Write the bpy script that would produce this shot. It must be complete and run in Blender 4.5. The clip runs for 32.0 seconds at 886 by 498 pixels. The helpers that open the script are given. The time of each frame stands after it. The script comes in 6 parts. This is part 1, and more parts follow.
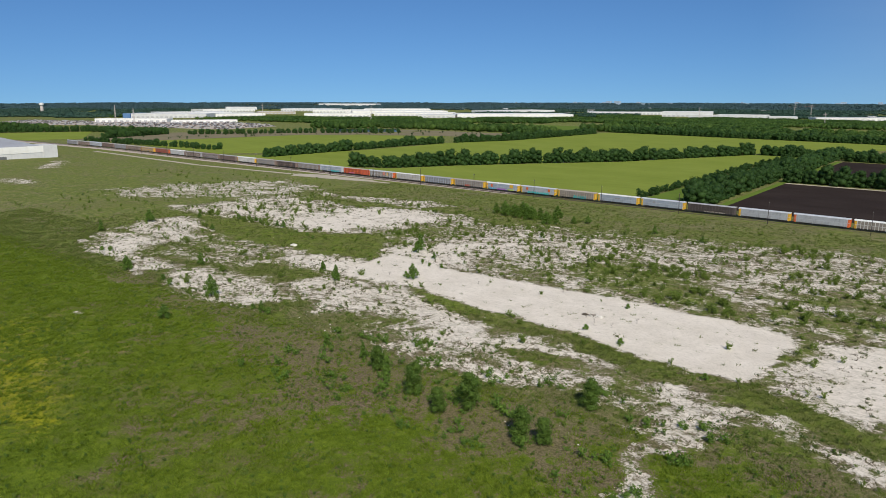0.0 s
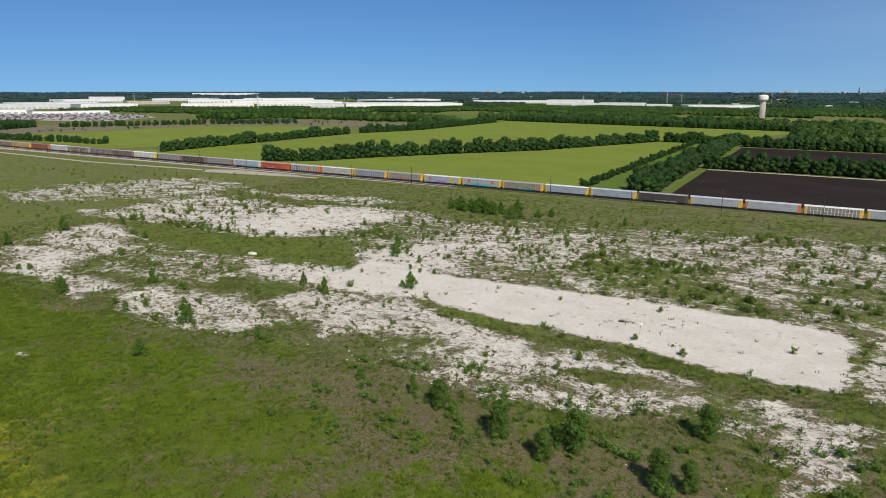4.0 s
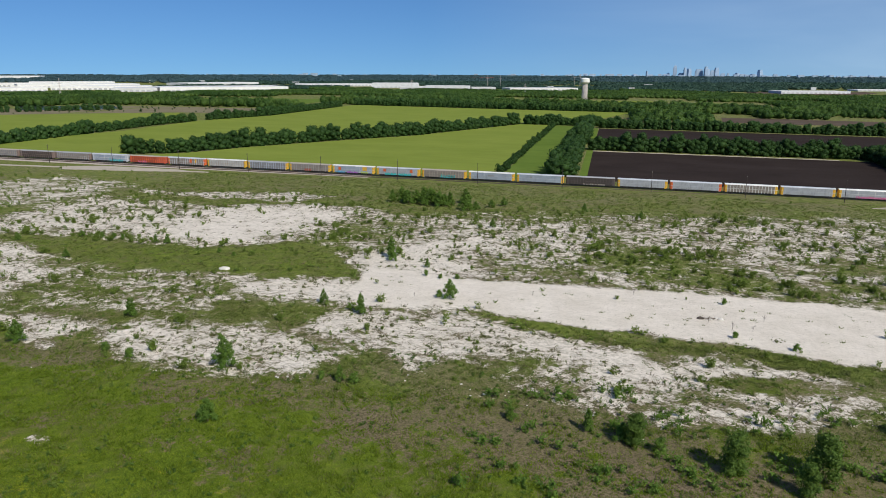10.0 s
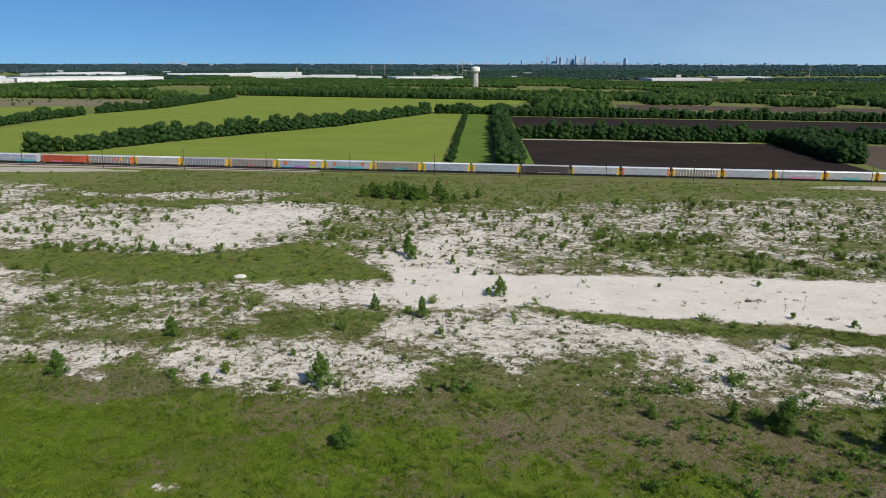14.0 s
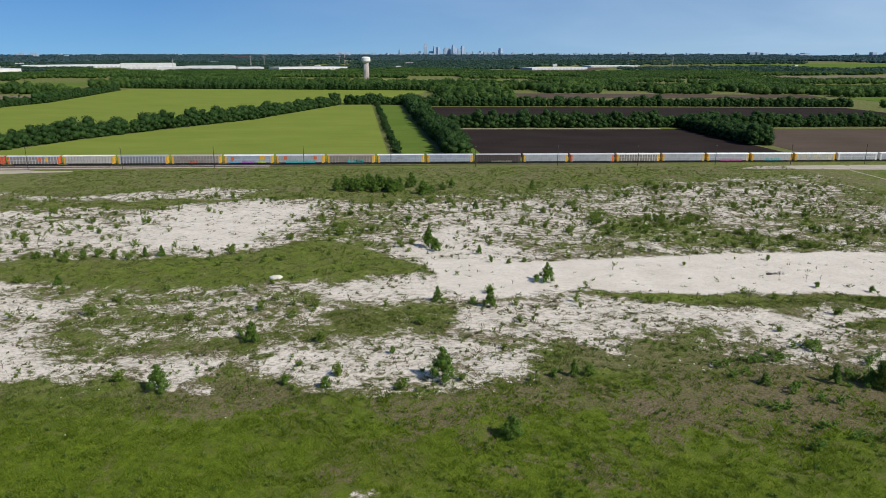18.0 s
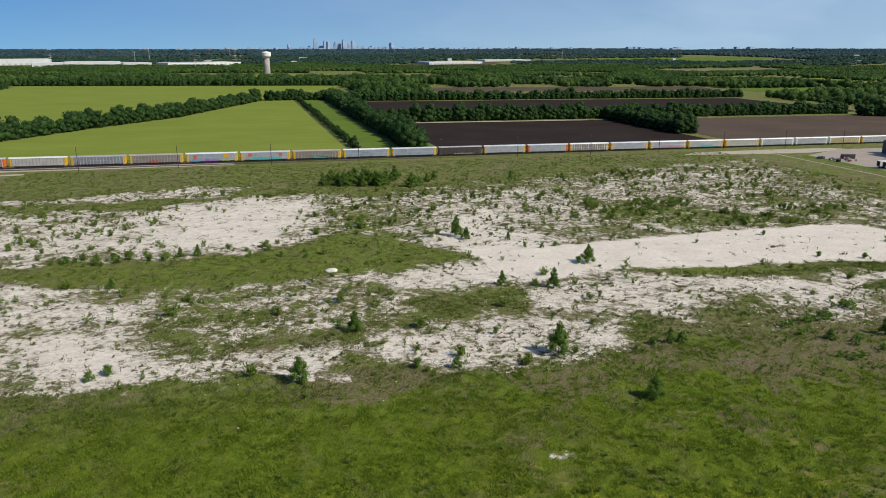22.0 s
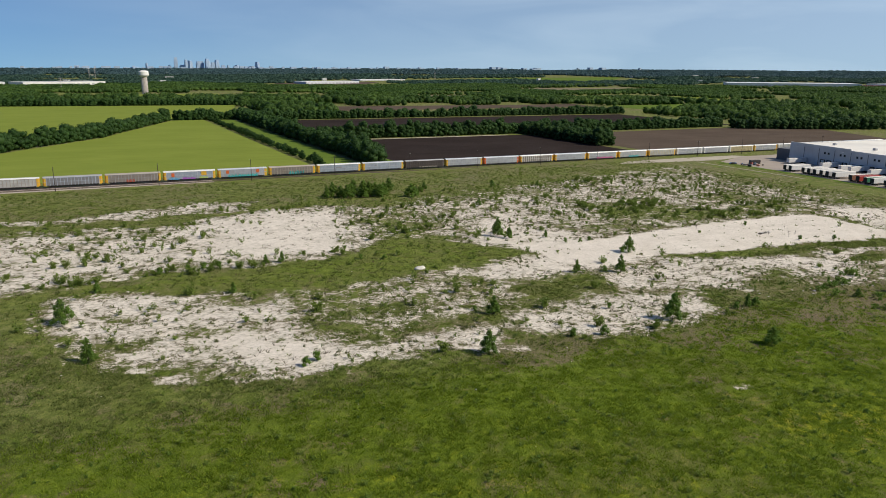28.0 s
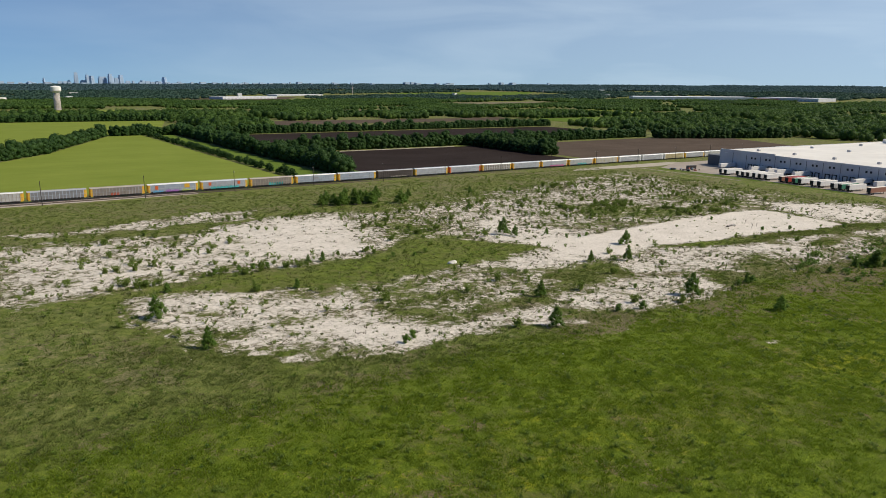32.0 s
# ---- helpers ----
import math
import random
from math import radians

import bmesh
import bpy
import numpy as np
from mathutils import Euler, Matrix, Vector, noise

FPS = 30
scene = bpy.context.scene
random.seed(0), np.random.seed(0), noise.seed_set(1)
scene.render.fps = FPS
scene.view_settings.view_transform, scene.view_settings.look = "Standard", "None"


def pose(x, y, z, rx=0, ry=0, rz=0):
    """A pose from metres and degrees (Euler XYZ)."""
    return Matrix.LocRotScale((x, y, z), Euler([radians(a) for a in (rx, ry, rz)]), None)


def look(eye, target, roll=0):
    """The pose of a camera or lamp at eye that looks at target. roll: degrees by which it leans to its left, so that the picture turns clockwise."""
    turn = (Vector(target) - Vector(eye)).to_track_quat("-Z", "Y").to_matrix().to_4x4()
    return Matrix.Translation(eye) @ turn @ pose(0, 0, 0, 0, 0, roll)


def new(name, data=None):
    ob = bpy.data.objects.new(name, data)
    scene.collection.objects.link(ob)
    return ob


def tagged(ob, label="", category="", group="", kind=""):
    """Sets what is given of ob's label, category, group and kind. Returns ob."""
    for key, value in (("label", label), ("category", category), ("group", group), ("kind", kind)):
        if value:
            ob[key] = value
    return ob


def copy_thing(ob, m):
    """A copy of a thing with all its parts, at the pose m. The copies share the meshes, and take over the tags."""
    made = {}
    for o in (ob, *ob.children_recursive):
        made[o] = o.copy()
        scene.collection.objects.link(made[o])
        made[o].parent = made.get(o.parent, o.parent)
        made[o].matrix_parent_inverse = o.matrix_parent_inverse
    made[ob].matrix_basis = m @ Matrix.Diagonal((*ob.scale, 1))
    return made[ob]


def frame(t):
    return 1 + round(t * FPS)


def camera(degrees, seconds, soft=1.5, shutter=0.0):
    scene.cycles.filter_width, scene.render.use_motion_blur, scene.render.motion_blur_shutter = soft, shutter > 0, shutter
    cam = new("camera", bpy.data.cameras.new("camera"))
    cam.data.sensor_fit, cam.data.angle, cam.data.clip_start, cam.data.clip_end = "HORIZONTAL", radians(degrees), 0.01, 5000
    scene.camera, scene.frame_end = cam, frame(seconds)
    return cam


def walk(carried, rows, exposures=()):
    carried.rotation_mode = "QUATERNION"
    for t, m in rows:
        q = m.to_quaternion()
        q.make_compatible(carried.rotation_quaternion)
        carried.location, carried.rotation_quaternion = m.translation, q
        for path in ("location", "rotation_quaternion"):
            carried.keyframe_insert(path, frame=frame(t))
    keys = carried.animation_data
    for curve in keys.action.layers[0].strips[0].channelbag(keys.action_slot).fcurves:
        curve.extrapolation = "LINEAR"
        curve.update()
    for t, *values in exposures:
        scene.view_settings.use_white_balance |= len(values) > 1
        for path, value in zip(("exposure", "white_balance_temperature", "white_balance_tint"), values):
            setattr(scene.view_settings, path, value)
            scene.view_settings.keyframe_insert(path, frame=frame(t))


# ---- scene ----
cam = camera(63.87, 32.0, 0.7)
PATH = [
    (0.0, pose(18.50, 1.48, 62.22, 78.091, -0.070, 38.011)),
    (1.0, pose(6.62, 1.60, 61.97, 77.915, -0.019, 35.572)),
    (2.0, pose(-5.22, 1.72, 61.76, 77.726, 0.018, 33.137)),
    (3.0, pose(-17.04, 1.86, 61.59, 77.499, 0.018, 30.720)),
    (4.0, pose(-28.83, 2.01, 61.46, 77.264, -0.004, 28.294)),
    (5.0, pose(-40.59, 2.17, 61.35, 77.050, -0.049, 25.836)),
    (6.0, pose(-52.32, 2.34, 61.28, 76.843, -0.086, 23.352)),
    (7.0, pose(-64.03, 2.51, 61.24, 76.640, -0.056, 20.840)),
    (8.0, pose(-75.71, 2.70, 61.21, 76.433, -0.030, 18.307)),
    (9.0, pose(-87.36, 2.88, 61.22, 76.205, -0.088, 15.752)),
    (10.0, pose(-98.98, 3.07, 61.24, 75.978, -0.148, 13.199)),
    (11.0, pose(-110.57, 3.26, 61.27, 75.774, -0.136, 10.675)),
    (12.0, pose(-122.14, 3.46, 61.32, 75.573, -0.104, 8.168)),
    (13.0, pose(-133.68, 3.65, 61.38, 75.362, -0.087, 5.683)),
    (14.0, pose(-145.19, 3.84, 61.45, 75.146, -0.066, 3.198)),
    (15.0, pose(-156.67, 4.03, 61.52, 74.922, -0.028, 0.690)),
    (16.0, pose(-168.13, 4.22, 61.60, 74.712, 0.006, -1.827)),
    (17.0, pose(-179.56, 4.40, 61.67, 74.561, 0.016, -4.357)),
    (18.0, pose(-190.97, 4.57, 61.74, 74.389, 0.015, -6.865)),
    (19.0, pose(-202.35, 4.74, 61.81, 74.106, 0.013, -9.303)),
    (19.5, pose(-208.03, 4.82, 61.84, 73.964, 0.006, -10.515)),
    (20.0, pose(-213.70, 4.89, 61.87, 73.827, -0.014, -11.743)),
    (20.3, pose(-217.10, 4.94, 61.88, 73.768, -0.019, -12.456)),
    (20.7, pose(-221.63, 5.00, 61.90, 73.737, -0.002, -13.356)),
    (21.0, pose(-225.02, 5.04, 61.91, 73.745, 0.013, -13.995)),
    (22.0, pose(-236.32, 5.18, 61.95, 73.977, 0.030, -15.876)),
    (23.0, pose(-247.60, 5.30, 61.96, 74.213, -0.018, -17.721)),
    (24.0, pose(-258.84, 5.41, 61.96, 74.451, -0.093, -19.551)),
    (25.0, pose(-270.06, 5.50, 61.93, 74.682, -0.165, -21.393)),
    (26.0, pose(-281.26, 5.58, 61.88, 74.926, -0.225, -23.231)),
    (27.0, pose(-292.43, 5.64, 61.81, 75.203, -0.244, -25.055)),
    (28.0, pose(-303.58, 5.68, 61.70, 75.497, -0.247, -26.870)),
    (29.0, pose(-314.69, 5.71, 61.56, 75.800, -0.255, -28.678)),
    (30.0, pose(-325.79, 5.71, 61.38, 76.104, -0.254, -30.482)),
    (31.0, pose(-336.86, 5.69, 61.16, 76.396, -0.232, -32.285)),
    (32.0, pose(-347.90, 5.64, 60.90, 76.685, -0.204, -34.087)),
]
# the white balance drifts from cool to warm
walk(cam, PATH, [(0.0, 0.0, 6380, 10), (7.0, 0.0, 6300, 10), (15.0, 0.0, 6180, 10), (23.0, 0.0, 6480, 10), (32.0, 0.0, 6760, 10)])
# ---- light ----
SUN_AZ, SUN_EL = math.radians(-43), math.radians(42)
sun_dir = Vector((math.cos(SUN_AZ) * math.cos(SUN_EL), math.sin(SUN_AZ) * math.cos(SUN_EL), math.sin(SUN_EL)))
world = bpy.data.worlds.new("sky")
scene.world = world
world.use_nodes = True
wn, wl = world.node_tree.nodes, world.node_tree.links
sky = wn.new("ShaderNodeTexSky")
sky.sky_type = "NISHITA"
sky.sun_disc = False
sky.sun_elevation = SUN_EL
sky.sun_rotation = math.pi / 2 - SUN_AZ
sky.altitude = 150
sky.air_density, sky.dust_density, sky.ozone_density = 1.0, 0.1, 5.0
wtc = wn.new("ShaderNodeTexCoord")
wadd = wn.new("ShaderNodeVectorMath")
wadd.operation = "ADD"
wadd.inputs[1].default_value = (0, 0, 0.085)
wl.new(wtc.outputs["Generated"], wadd.inputs[0])
wl.new(wadd.outputs[0], sky.inputs["Vector"])
# thin high cloud
wmap = wn.new("ShaderNodeMapping")
wmap.inputs["Scale"].default_value = (1.6, 1.6, 9)
cloud = wn.new("ShaderNodeTexNoise")
cloud.inputs["Scale"].default_value = 2.2
cloud.inputs["Detail"].default_value = 5
cloud.inputs["Distortion"].default_value = 0.6
cramp = wn.new("ShaderNodeMapRange")
cramp.inputs["From Min"].default_value, cramp.inputs["From Max"].default_value = 0.42, 0.78
cramp.inputs["To Min"].default_value, cramp.inputs["To Max"].default_value = 0.42, 0.64
cmix = wn.new("ShaderNodeMix")
cmix.data_type = "RGBA"
cmix.inputs["B"].default_value = (9.4, 11.4, 13.0, 1)
wl.new(wtc.outputs["Generated"], wmap.inputs[0])
wl.new(wmap.outputs[0], cloud.inputs["Vector"])
wl.new(cloud.outputs["Fac"], cramp.inputs["Value"])
# the cloud thickens towards the east
wsep = wn.new("ShaderNodeSeparateXYZ")
wl.new(wtc.outputs["Generated"], wsep.inputs[0])
east = wn.new("ShaderNodeMapRange")
east.inputs["From Min"].default_value, east.inputs["From Max"].default_value = -0.25, 0.95
east.inputs["To Min"].default_value = 0.0
wl.new(wsep.outputs["X"], east.inputs["Value"])
cmul = wn.new("ShaderNodeMath")
cmul.operation = "MULTIPLY"
wl.new(cramp.outputs[0], cmul.inputs[0])
wl.new(east.outputs[0], cmul.inputs[1])
wl.new(cmul.outputs[0], cmix.inputs["Factor"])
tint = wn.new("ShaderNodeMix")
tint.data_type, tint.blend_type = "RGBA", "MULTIPLY"
tint.inputs["Factor"].default_value = 1
tint.inputs["B"].default_value = (0.60, 0.85, 1.09, 1)
wl.new(sky.outputs[0], tint.inputs["A"])
wl.new(tint.outputs["Result"], cmix.inputs["A"])
wl.new(cmix.outputs["Result"], wn["Background"].inputs["Color"])
wn["Background"].inputs["Strength"].default_value = 0.078
sun = new("sun", bpy.data.lights.new("sun", "SUN"))
sun.data.energy, sun.data.angle, sun.data.color = 4.5, math.radians(0.53), (1.0, 0.92, 0.78)
sun.matrix_basis = look(sun_dir * 300, (0, 0, 0))


# ---- materials ----
class Nodes:
    """A material's node tree with short calls."""

    def __init__(self, name, rough=0.8, metal=0.0, spec=0.3):
        self.m = bpy.data.materials.new(name)
        self.m.use_nodes = True
        self.n, self.l = self.m.node_tree.nodes, self.m.node_tree.links
        self.b = self.n["Principled BSDF"]
        self.b.inputs["Roughness"].default_value = rough
        self.b.inputs["Metallic"].default_value = metal
        self.b.inputs["Specular IOR Level"].default_value = spec
        self.tc = self.n.new("ShaderNodeTexCoord").outputs["Object"]

    def put(self, sock, v):
        if isinstance(v, bpy.types.NodeSocket):
            self.l.new(v, sock)
        elif isinstance(v, tuple) and len(v) == 3 and sock.type == "RGBA":
            sock.default_value = (*v, 1)
        else:
            sock.default_value = v

    def noise(self, scale, detail=4, rough=0.6, stretch=None, dist=0.0):
        t = self.n.new("ShaderNodeTexNoise")
        t.inputs["Scale"].default_value, t.inputs["Detail"].default_value = scale, detail
        t.inputs["Roughness"].default_value, t.inputs["Distortion"].default_value = rough, dist
        src = self.tc
        if stretch:
            mp = self.n.new("ShaderNodeMapping")
            mp.inputs["Scale"].default_value = stretch
            self.l.new(src, mp.inputs[0])
            src = mp.outputs[0]
        self.l.new(src, t.inputs["Vector"])
        return t.outputs["Fac"]

    def math(self, op, a, b=0.0):
        t = self.n.new("ShaderNodeMath")
        t.operation = op
        self.put(t.inputs[0], a)
        self.put(t.inputs[1], b)
        return t.outputs[0]

    def ramp(self, v, lo, hi, a=0.0, b=1.0):
        t = self.n.new("ShaderNodeMapRange")
        for k, x in (("Value", v), ("From Min", lo), ("From Max", hi), ("To Min", a), ("To Max", b)):
            self.put(t.inputs[k], x)
        return t.outputs[0]

    def mix(self, f, a, b):
        t = self.n.new("ShaderNodeMix")
        t.data_type = "RGBA"
        self.put(t.inputs["Factor"], f)
        self.put(t.inputs["A"], a)
        self.put(t.inputs["B"], b)
        return t.outputs["Result"]

    def attr(self, name):
        t = self.n.new("ShaderNodeAttribute")
        t.attribute_name = name
        return t.outputs["Fac"]

    def island(self):
        return self.n.new("ShaderNodeNewGeometry").outputs["Random Per Island"]

    def rand(self):
        return self.n.new("ShaderNodeObjectInfo").outputs["Random"]

    def color(self, v):
        self.put(self.b.inputs["Base Color"], v)
        return self

    def bump(self, h, strength, dist):
        t = self.n.new("ShaderNodeBump")
        t.inputs["Strength"].default_value, t.inputs["Distance"].default_value = strength, dist
        self.l.new(h, t.inputs["Height"])
        self.l.new(t.outputs[0], self.b.inputs["Normal"])
        return self


def paint(name, c, rough=0.5, metal=0.0, dirt=0.25, scale=0.6, dirt_c=(0.09, 0.07, 0.055), spec=0.3, streak=(1, 1, 0.25)):
    """A weathered painted or plain surface: broad tone, streaks of dirt and fine grain."""
    k = Nodes(name, rough, metal, spec)
    a = k.mix(k.ramp(k.noise(scale * 0.4, 3), 0.3, 0.7), tuple(v * 0.88 for v in c), tuple(min(1, v * 1.08) for v in c))
    d = k.ramp(k.noise(scale * 2.5, 6, 0.7, streak), 0.48, 0.8, 0, dirt)
    a = k.mix(d, a, dirt_c)
    return k.color(a).bump(k.noise(scale * 12, 3), 0.15, 0.01).m


def leaf(name, dark, light, rough=0.62, vary=0.35, glow=0.35, drifts=0.0):
    """Foliage: each clump its own tone, with light passing through the leaves."""
    k = Nodes(name, rough, 0, 0.2)
    a = k.mix(k.island(), dark, light)
    if vary:
        a = k.mix(k.ramp(k.rand(), 0, 1, 0, vary), a, tuple(v * 0.62 for v in dark))
    a = k.mix(k.ramp(k.noise(0.35, 3), 0.35, 0.7, 0, 0.35), a, (light[0] * 1.1, light[1] * 1.1, light[2]))
    if drifts:
        t = k.n.new("ShaderNodeTexNoise")
        t.inputs["Scale"].default_value, t.inputs["Detail"].default_value = 0.011, 5
        k.l.new(k.n.new("ShaderNodeNewGeometry").outputs["Position"], t.inputs["Vector"])
        a = k.mix(k.ramp(t.outputs["Fac"], 0.47, 0.66, 0, drifts), a, (light[0] * 1.7, light[1] * 1.5, light[2] * 1.5))
        a = k.mix(k.ramp(t.outputs["Fac"], 0.34, 0.46, drifts, 0), a, tuple(v * 0.8 for v in dark))
    k.color(a)
    t = k.n.new("ShaderNodeBsdfTranslucent")
    k.put(t.inputs["Color"], k.mix(0.4, a, (light[0] * 1.15, light[1] * 1.25, light[2])))
    m = k.n.new("ShaderNodeMixShader")
    m.inputs[0].default_value = glow
    k.l.new(k.b.outputs[0], m.inputs[1])
    k.l.new(t.outputs[0], m.inputs[2])
    k.l.new(m.outputs[0], k.n["Material Output"].inputs["Surface"])
    return k.m


def ground_material():
    k = Nodes("meadow_and_chalk", 0.95, 0, 0.1)
    big, mid = k.noise(0.022, 4, 0.6), k.noise(0.10, 6, 0.65, (0.9, 1.1, 1))
    small, fine = k.noise(0.40, 6, 0.72, (1.0, 1.0, 1), 0.4), k.noise(2.0, 5, 0.75, None, 0.3)
    other = k.noise(0.16, 6, 0.7, (1.1, 0.9, 1), 0.5)
    grain = k.noise(8.0, 3, 0.7)
    # green growth: sunlit tops and shaded gaps between the clumps, painted as tones
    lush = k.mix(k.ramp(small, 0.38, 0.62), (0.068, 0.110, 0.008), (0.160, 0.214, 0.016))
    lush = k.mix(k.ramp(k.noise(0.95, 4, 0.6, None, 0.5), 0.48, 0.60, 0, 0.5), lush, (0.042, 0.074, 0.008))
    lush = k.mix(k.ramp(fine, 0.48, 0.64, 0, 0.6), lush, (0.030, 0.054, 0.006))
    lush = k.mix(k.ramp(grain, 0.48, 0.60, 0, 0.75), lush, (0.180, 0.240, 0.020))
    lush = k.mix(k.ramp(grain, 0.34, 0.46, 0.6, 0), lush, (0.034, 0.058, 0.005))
    olive = k.mix(k.ramp(fine, 0.38, 0.62), (0.070, 0.078, 0.018), (0.185, 0.180, 0.062))
    lush = k.mix(k.ramp(k.math("ADD", other, k.ramp(big, 0.3, 0.7, -0.12, 0.12)), 0.47, 0.62, 0, 0.8), lush, olive)
    straw = k.mix(k.ramp(fine, 0.38, 0.62), (0.078, 0.056, 0.038), (0.262, 0.196, 0.138))
    straw = k.mix(k.ramp(grain, 0.50, 0.68, 0, 0.5), straw, (0.070, 0.095, 0.02))
    d = k.math("ADD", k.attr("dry"), k.math("ADD", k.ramp(other, 0.25, 0.75, -0.75, 0.75), k.math("ADD", k.ramp(small, 0.25, 0.75, -0.55, 0.55), k.ramp(fine, 0.25, 0.75, -0.35, 0.35))))
    g = k.mix(k.ramp(d, 0.12, 0.42, 0, 0.92), lush, straw)
    g = k.mix(k.math("MULTIPLY", k.attr("pale"), k.ramp(mid, 0.3, 0.65, 0.45, 1.0)), g, k.mix(k.ramp(k.math("ADD", small, k.ramp(fine, 0.3, 0.7, -0.2, 0.2)), 0.35, 0.65), (0.066, 0.086, 0.022), (0.240, 0.238, 0.098)))
    fl = k.math("ADD", k.attr("flower"), k.math("ADD", k.ramp(small, 0.25, 0.75, -0.5, 0.5), k.ramp(grain, 0.25, 0.75, -0.45, 0.45)))
    g = k.mix(k.ramp(fl, 0.45, 0.75, 0, 0.75), g, (0.36, 0.34, 0.015))
    g = k.mix(k.ramp(big, 0.40, 0.7, 0, 0.30), g, (0.125, 0.155, 0.020))
    chalk = k.mix(k.ramp(mid, 0.3, 0.7), (0.625, 0.565, 0.485), (0.76, 0.695, 0.615))
    chalk = k.mix(k.ramp(fine, 0.50, 0.75, 0, 0.4), chalk, (0.46, 0.41, 0.34))
    chalk = k.mix(k.ramp(k.noise(0.9, 6, 0.75, (0.7, 1.3, 1)), 0.55, 0.68, 0, 0.45), chalk, (0.40, 0.36, 0.29))
    # dead litter and small weeds on the chalk
    chalk = k.mix(k.ramp(k.noise(3.4, 4, 0.8, None, 0.6), 0.58, 0.66, 0, 0.65), chalk, (0.15, 0.135, 0.085))
    b = k.attr("bare")
    clump = k.ramp(k.noise(0.8, 6, 0.72, (0.85, 1.2, 1), 0.6), 0.47, 0.60, 0, 0.78)
    chalk = k.mix(k.math("MULTIPLY", clump, k.ramp(b, 0.62, 1.12, 1.0, 0.16)), chalk, k.mix(k.ramp(grain, 0.4, 0.6), (0.120, 0.112, 0.055), (0.270, 0.235, 0.155)))
    amp = k.ramp(b, 0.88, 1.2, 1.0, 0.36)
    br = k.math("ADD", k.ramp(mid, 0.25, 0.75, -0.75, 0.75), k.math("ADD", k.ramp(small, 0.25, 0.75, -0.95, 0.95), k.ramp(fine, 0.25, 0.75, -0.55, 0.55)))
    raw = k.math("ADD", b, k.math("MULTIPLY", br, amp))
    bare = k.ramp(raw, 0.30, 0.66)
    # thin dry growth rings the chalk
    ring = k.math("MULTIPLY", k.ramp(raw, -0.05, 0.40, 0, 0.85), k.ramp(b, -0.1, 0.3))
    g = k.mix(k.math("MULTIPLY", ring, k.ramp(other, 0.4, 0.58, 0.5, 1.0)), g, k.mix(0.3, straw, (0.30, 0.26, 0.20)))
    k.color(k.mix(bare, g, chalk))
    hgt = k.math("ADD", k.math("MULTIPLY", fine, 0.6), k.math("MULTIPLY", grain, k.ramp(bare, 0, 1, 0.5, 0.12)))
    return k.bump(hgt, 0.7, 0.5).m


def crop_material(name, a, b, rows):
    k = Nodes(name, 1.0, 0, 0.03)
    c = k.mix(k.ramp(k.noise(0.018, 5, 0.6, (1, 1.6, 1)), 0.3, 0.7), a, b)
    c = k.mix(k.ramp(k.noise(0.12, 5, 0.7, rows), 0.42, 0.75, 0, 0.45), c, tuple(v * 0.75 for v in a))
    c = k.mix(k.ramp(k.noise(1.6, 4, 0.7), 0.3, 0.8, 0, 0.3), c, tuple(min(1, v * 1.2) for v in b))
    return k.color(c).bump(k.noise(1.2, 5, 0.7, rows), 0.5, 0.3).m


M = {}
M["ground"] = ground_material()
M["wheat"] = crop_material("green_wheat", (0.152, 0.196, 0.032), (0.198, 0.240, 0.046), (0.25, 2.0, 1))
M["meadow"] = crop_material("long_grass", (0.088, 0.140, 0.022), (0.125, 0.180, 0.034), (1, 1, 1))
M["plough"] = crop_material("ploughed_black_soil", (0.022, 0.016, 0.0145), (0.038, 0.029, 0.026), (0.15, 2.5, 1))
M["soil"] = crop_material("dry_brown_soil", (0.074, 0.055, 0.042), (0.115, 0.088, 0.068), (0.2, 2.2, 1))
M["scrub"] = crop_material("dry_scrub", (0.15, 0.135, 0.085), (0.21, 0.18, 0.12), (1, 1, 1))
M["path"] = paint("pale_dirt", (0.42, 0.37, 0.30), 0.95, 0, 0.5, 0.3, (0.2, 0.18, 0.12))
M["ballast"] = paint("railway_ballast", (0.42, 0.36, 0.31), 0.95, 0, 0.6, 0.5, (0.12, 0.10, 0.085))
M["concrete"] = paint("concrete", (0.35, 0.295, 0.245), 0.85, 0, 0.5, 0.25, (0.22, 0.19, 0.17))
M["steel"] = paint("worn_rail_steel", (0.22, 0.17, 0.14), 0.45, 0.8, 0.4, 1.0)
M["tie"] = paint("creosote_wood", (0.11, 0.09, 0.075), 0.9)
M["pole"] = paint("dark_pole_wood", (0.055, 0.045, 0.04), 0.85)
M["iron"] = paint("dark_iron", (0.05, 0.045, 0.042), 0.6, 0.3)
M["bark"] = paint("bark", (0.10, 0.075, 0.055), 0.9)
M["leaf_oak"] = leaf("dark_foliage", (0.016, 0.047, 0.011), (0.052, 0.108, 0.023), 0.62, 0.3, 0.3)
M["leaf_young"] = leaf("fresh_foliage", (0.066, 0.132, 0.019), (0.158, 0.255, 0.042), 0.6, 0.2)
M["leaf_shrub"] = leaf("scrub_foliage", (0.092, 0.146, 0.021), (0.198, 0.262, 0.050), 0.6, 0.25)
M["leaf_thick"] = leaf("dense_foliage", (0.050, 0.100, 0.014), (0.130, 0.205, 0.036), 0.62, 0.2)
M["woods"] = leaf("woodland", (0.024, 0.066, 0.012), (0.076, 0.140, 0.026), 0.62, 0.3, drifts=0.55)
# horizon crowns: the blue of distance haze is put into the leaf colour
M["woods_horizon"] = leaf("hazy_horizon_woodland", (0.052, 0.100, 0.112), (0.070, 0.122, 0.134), 0.7, 0.2)
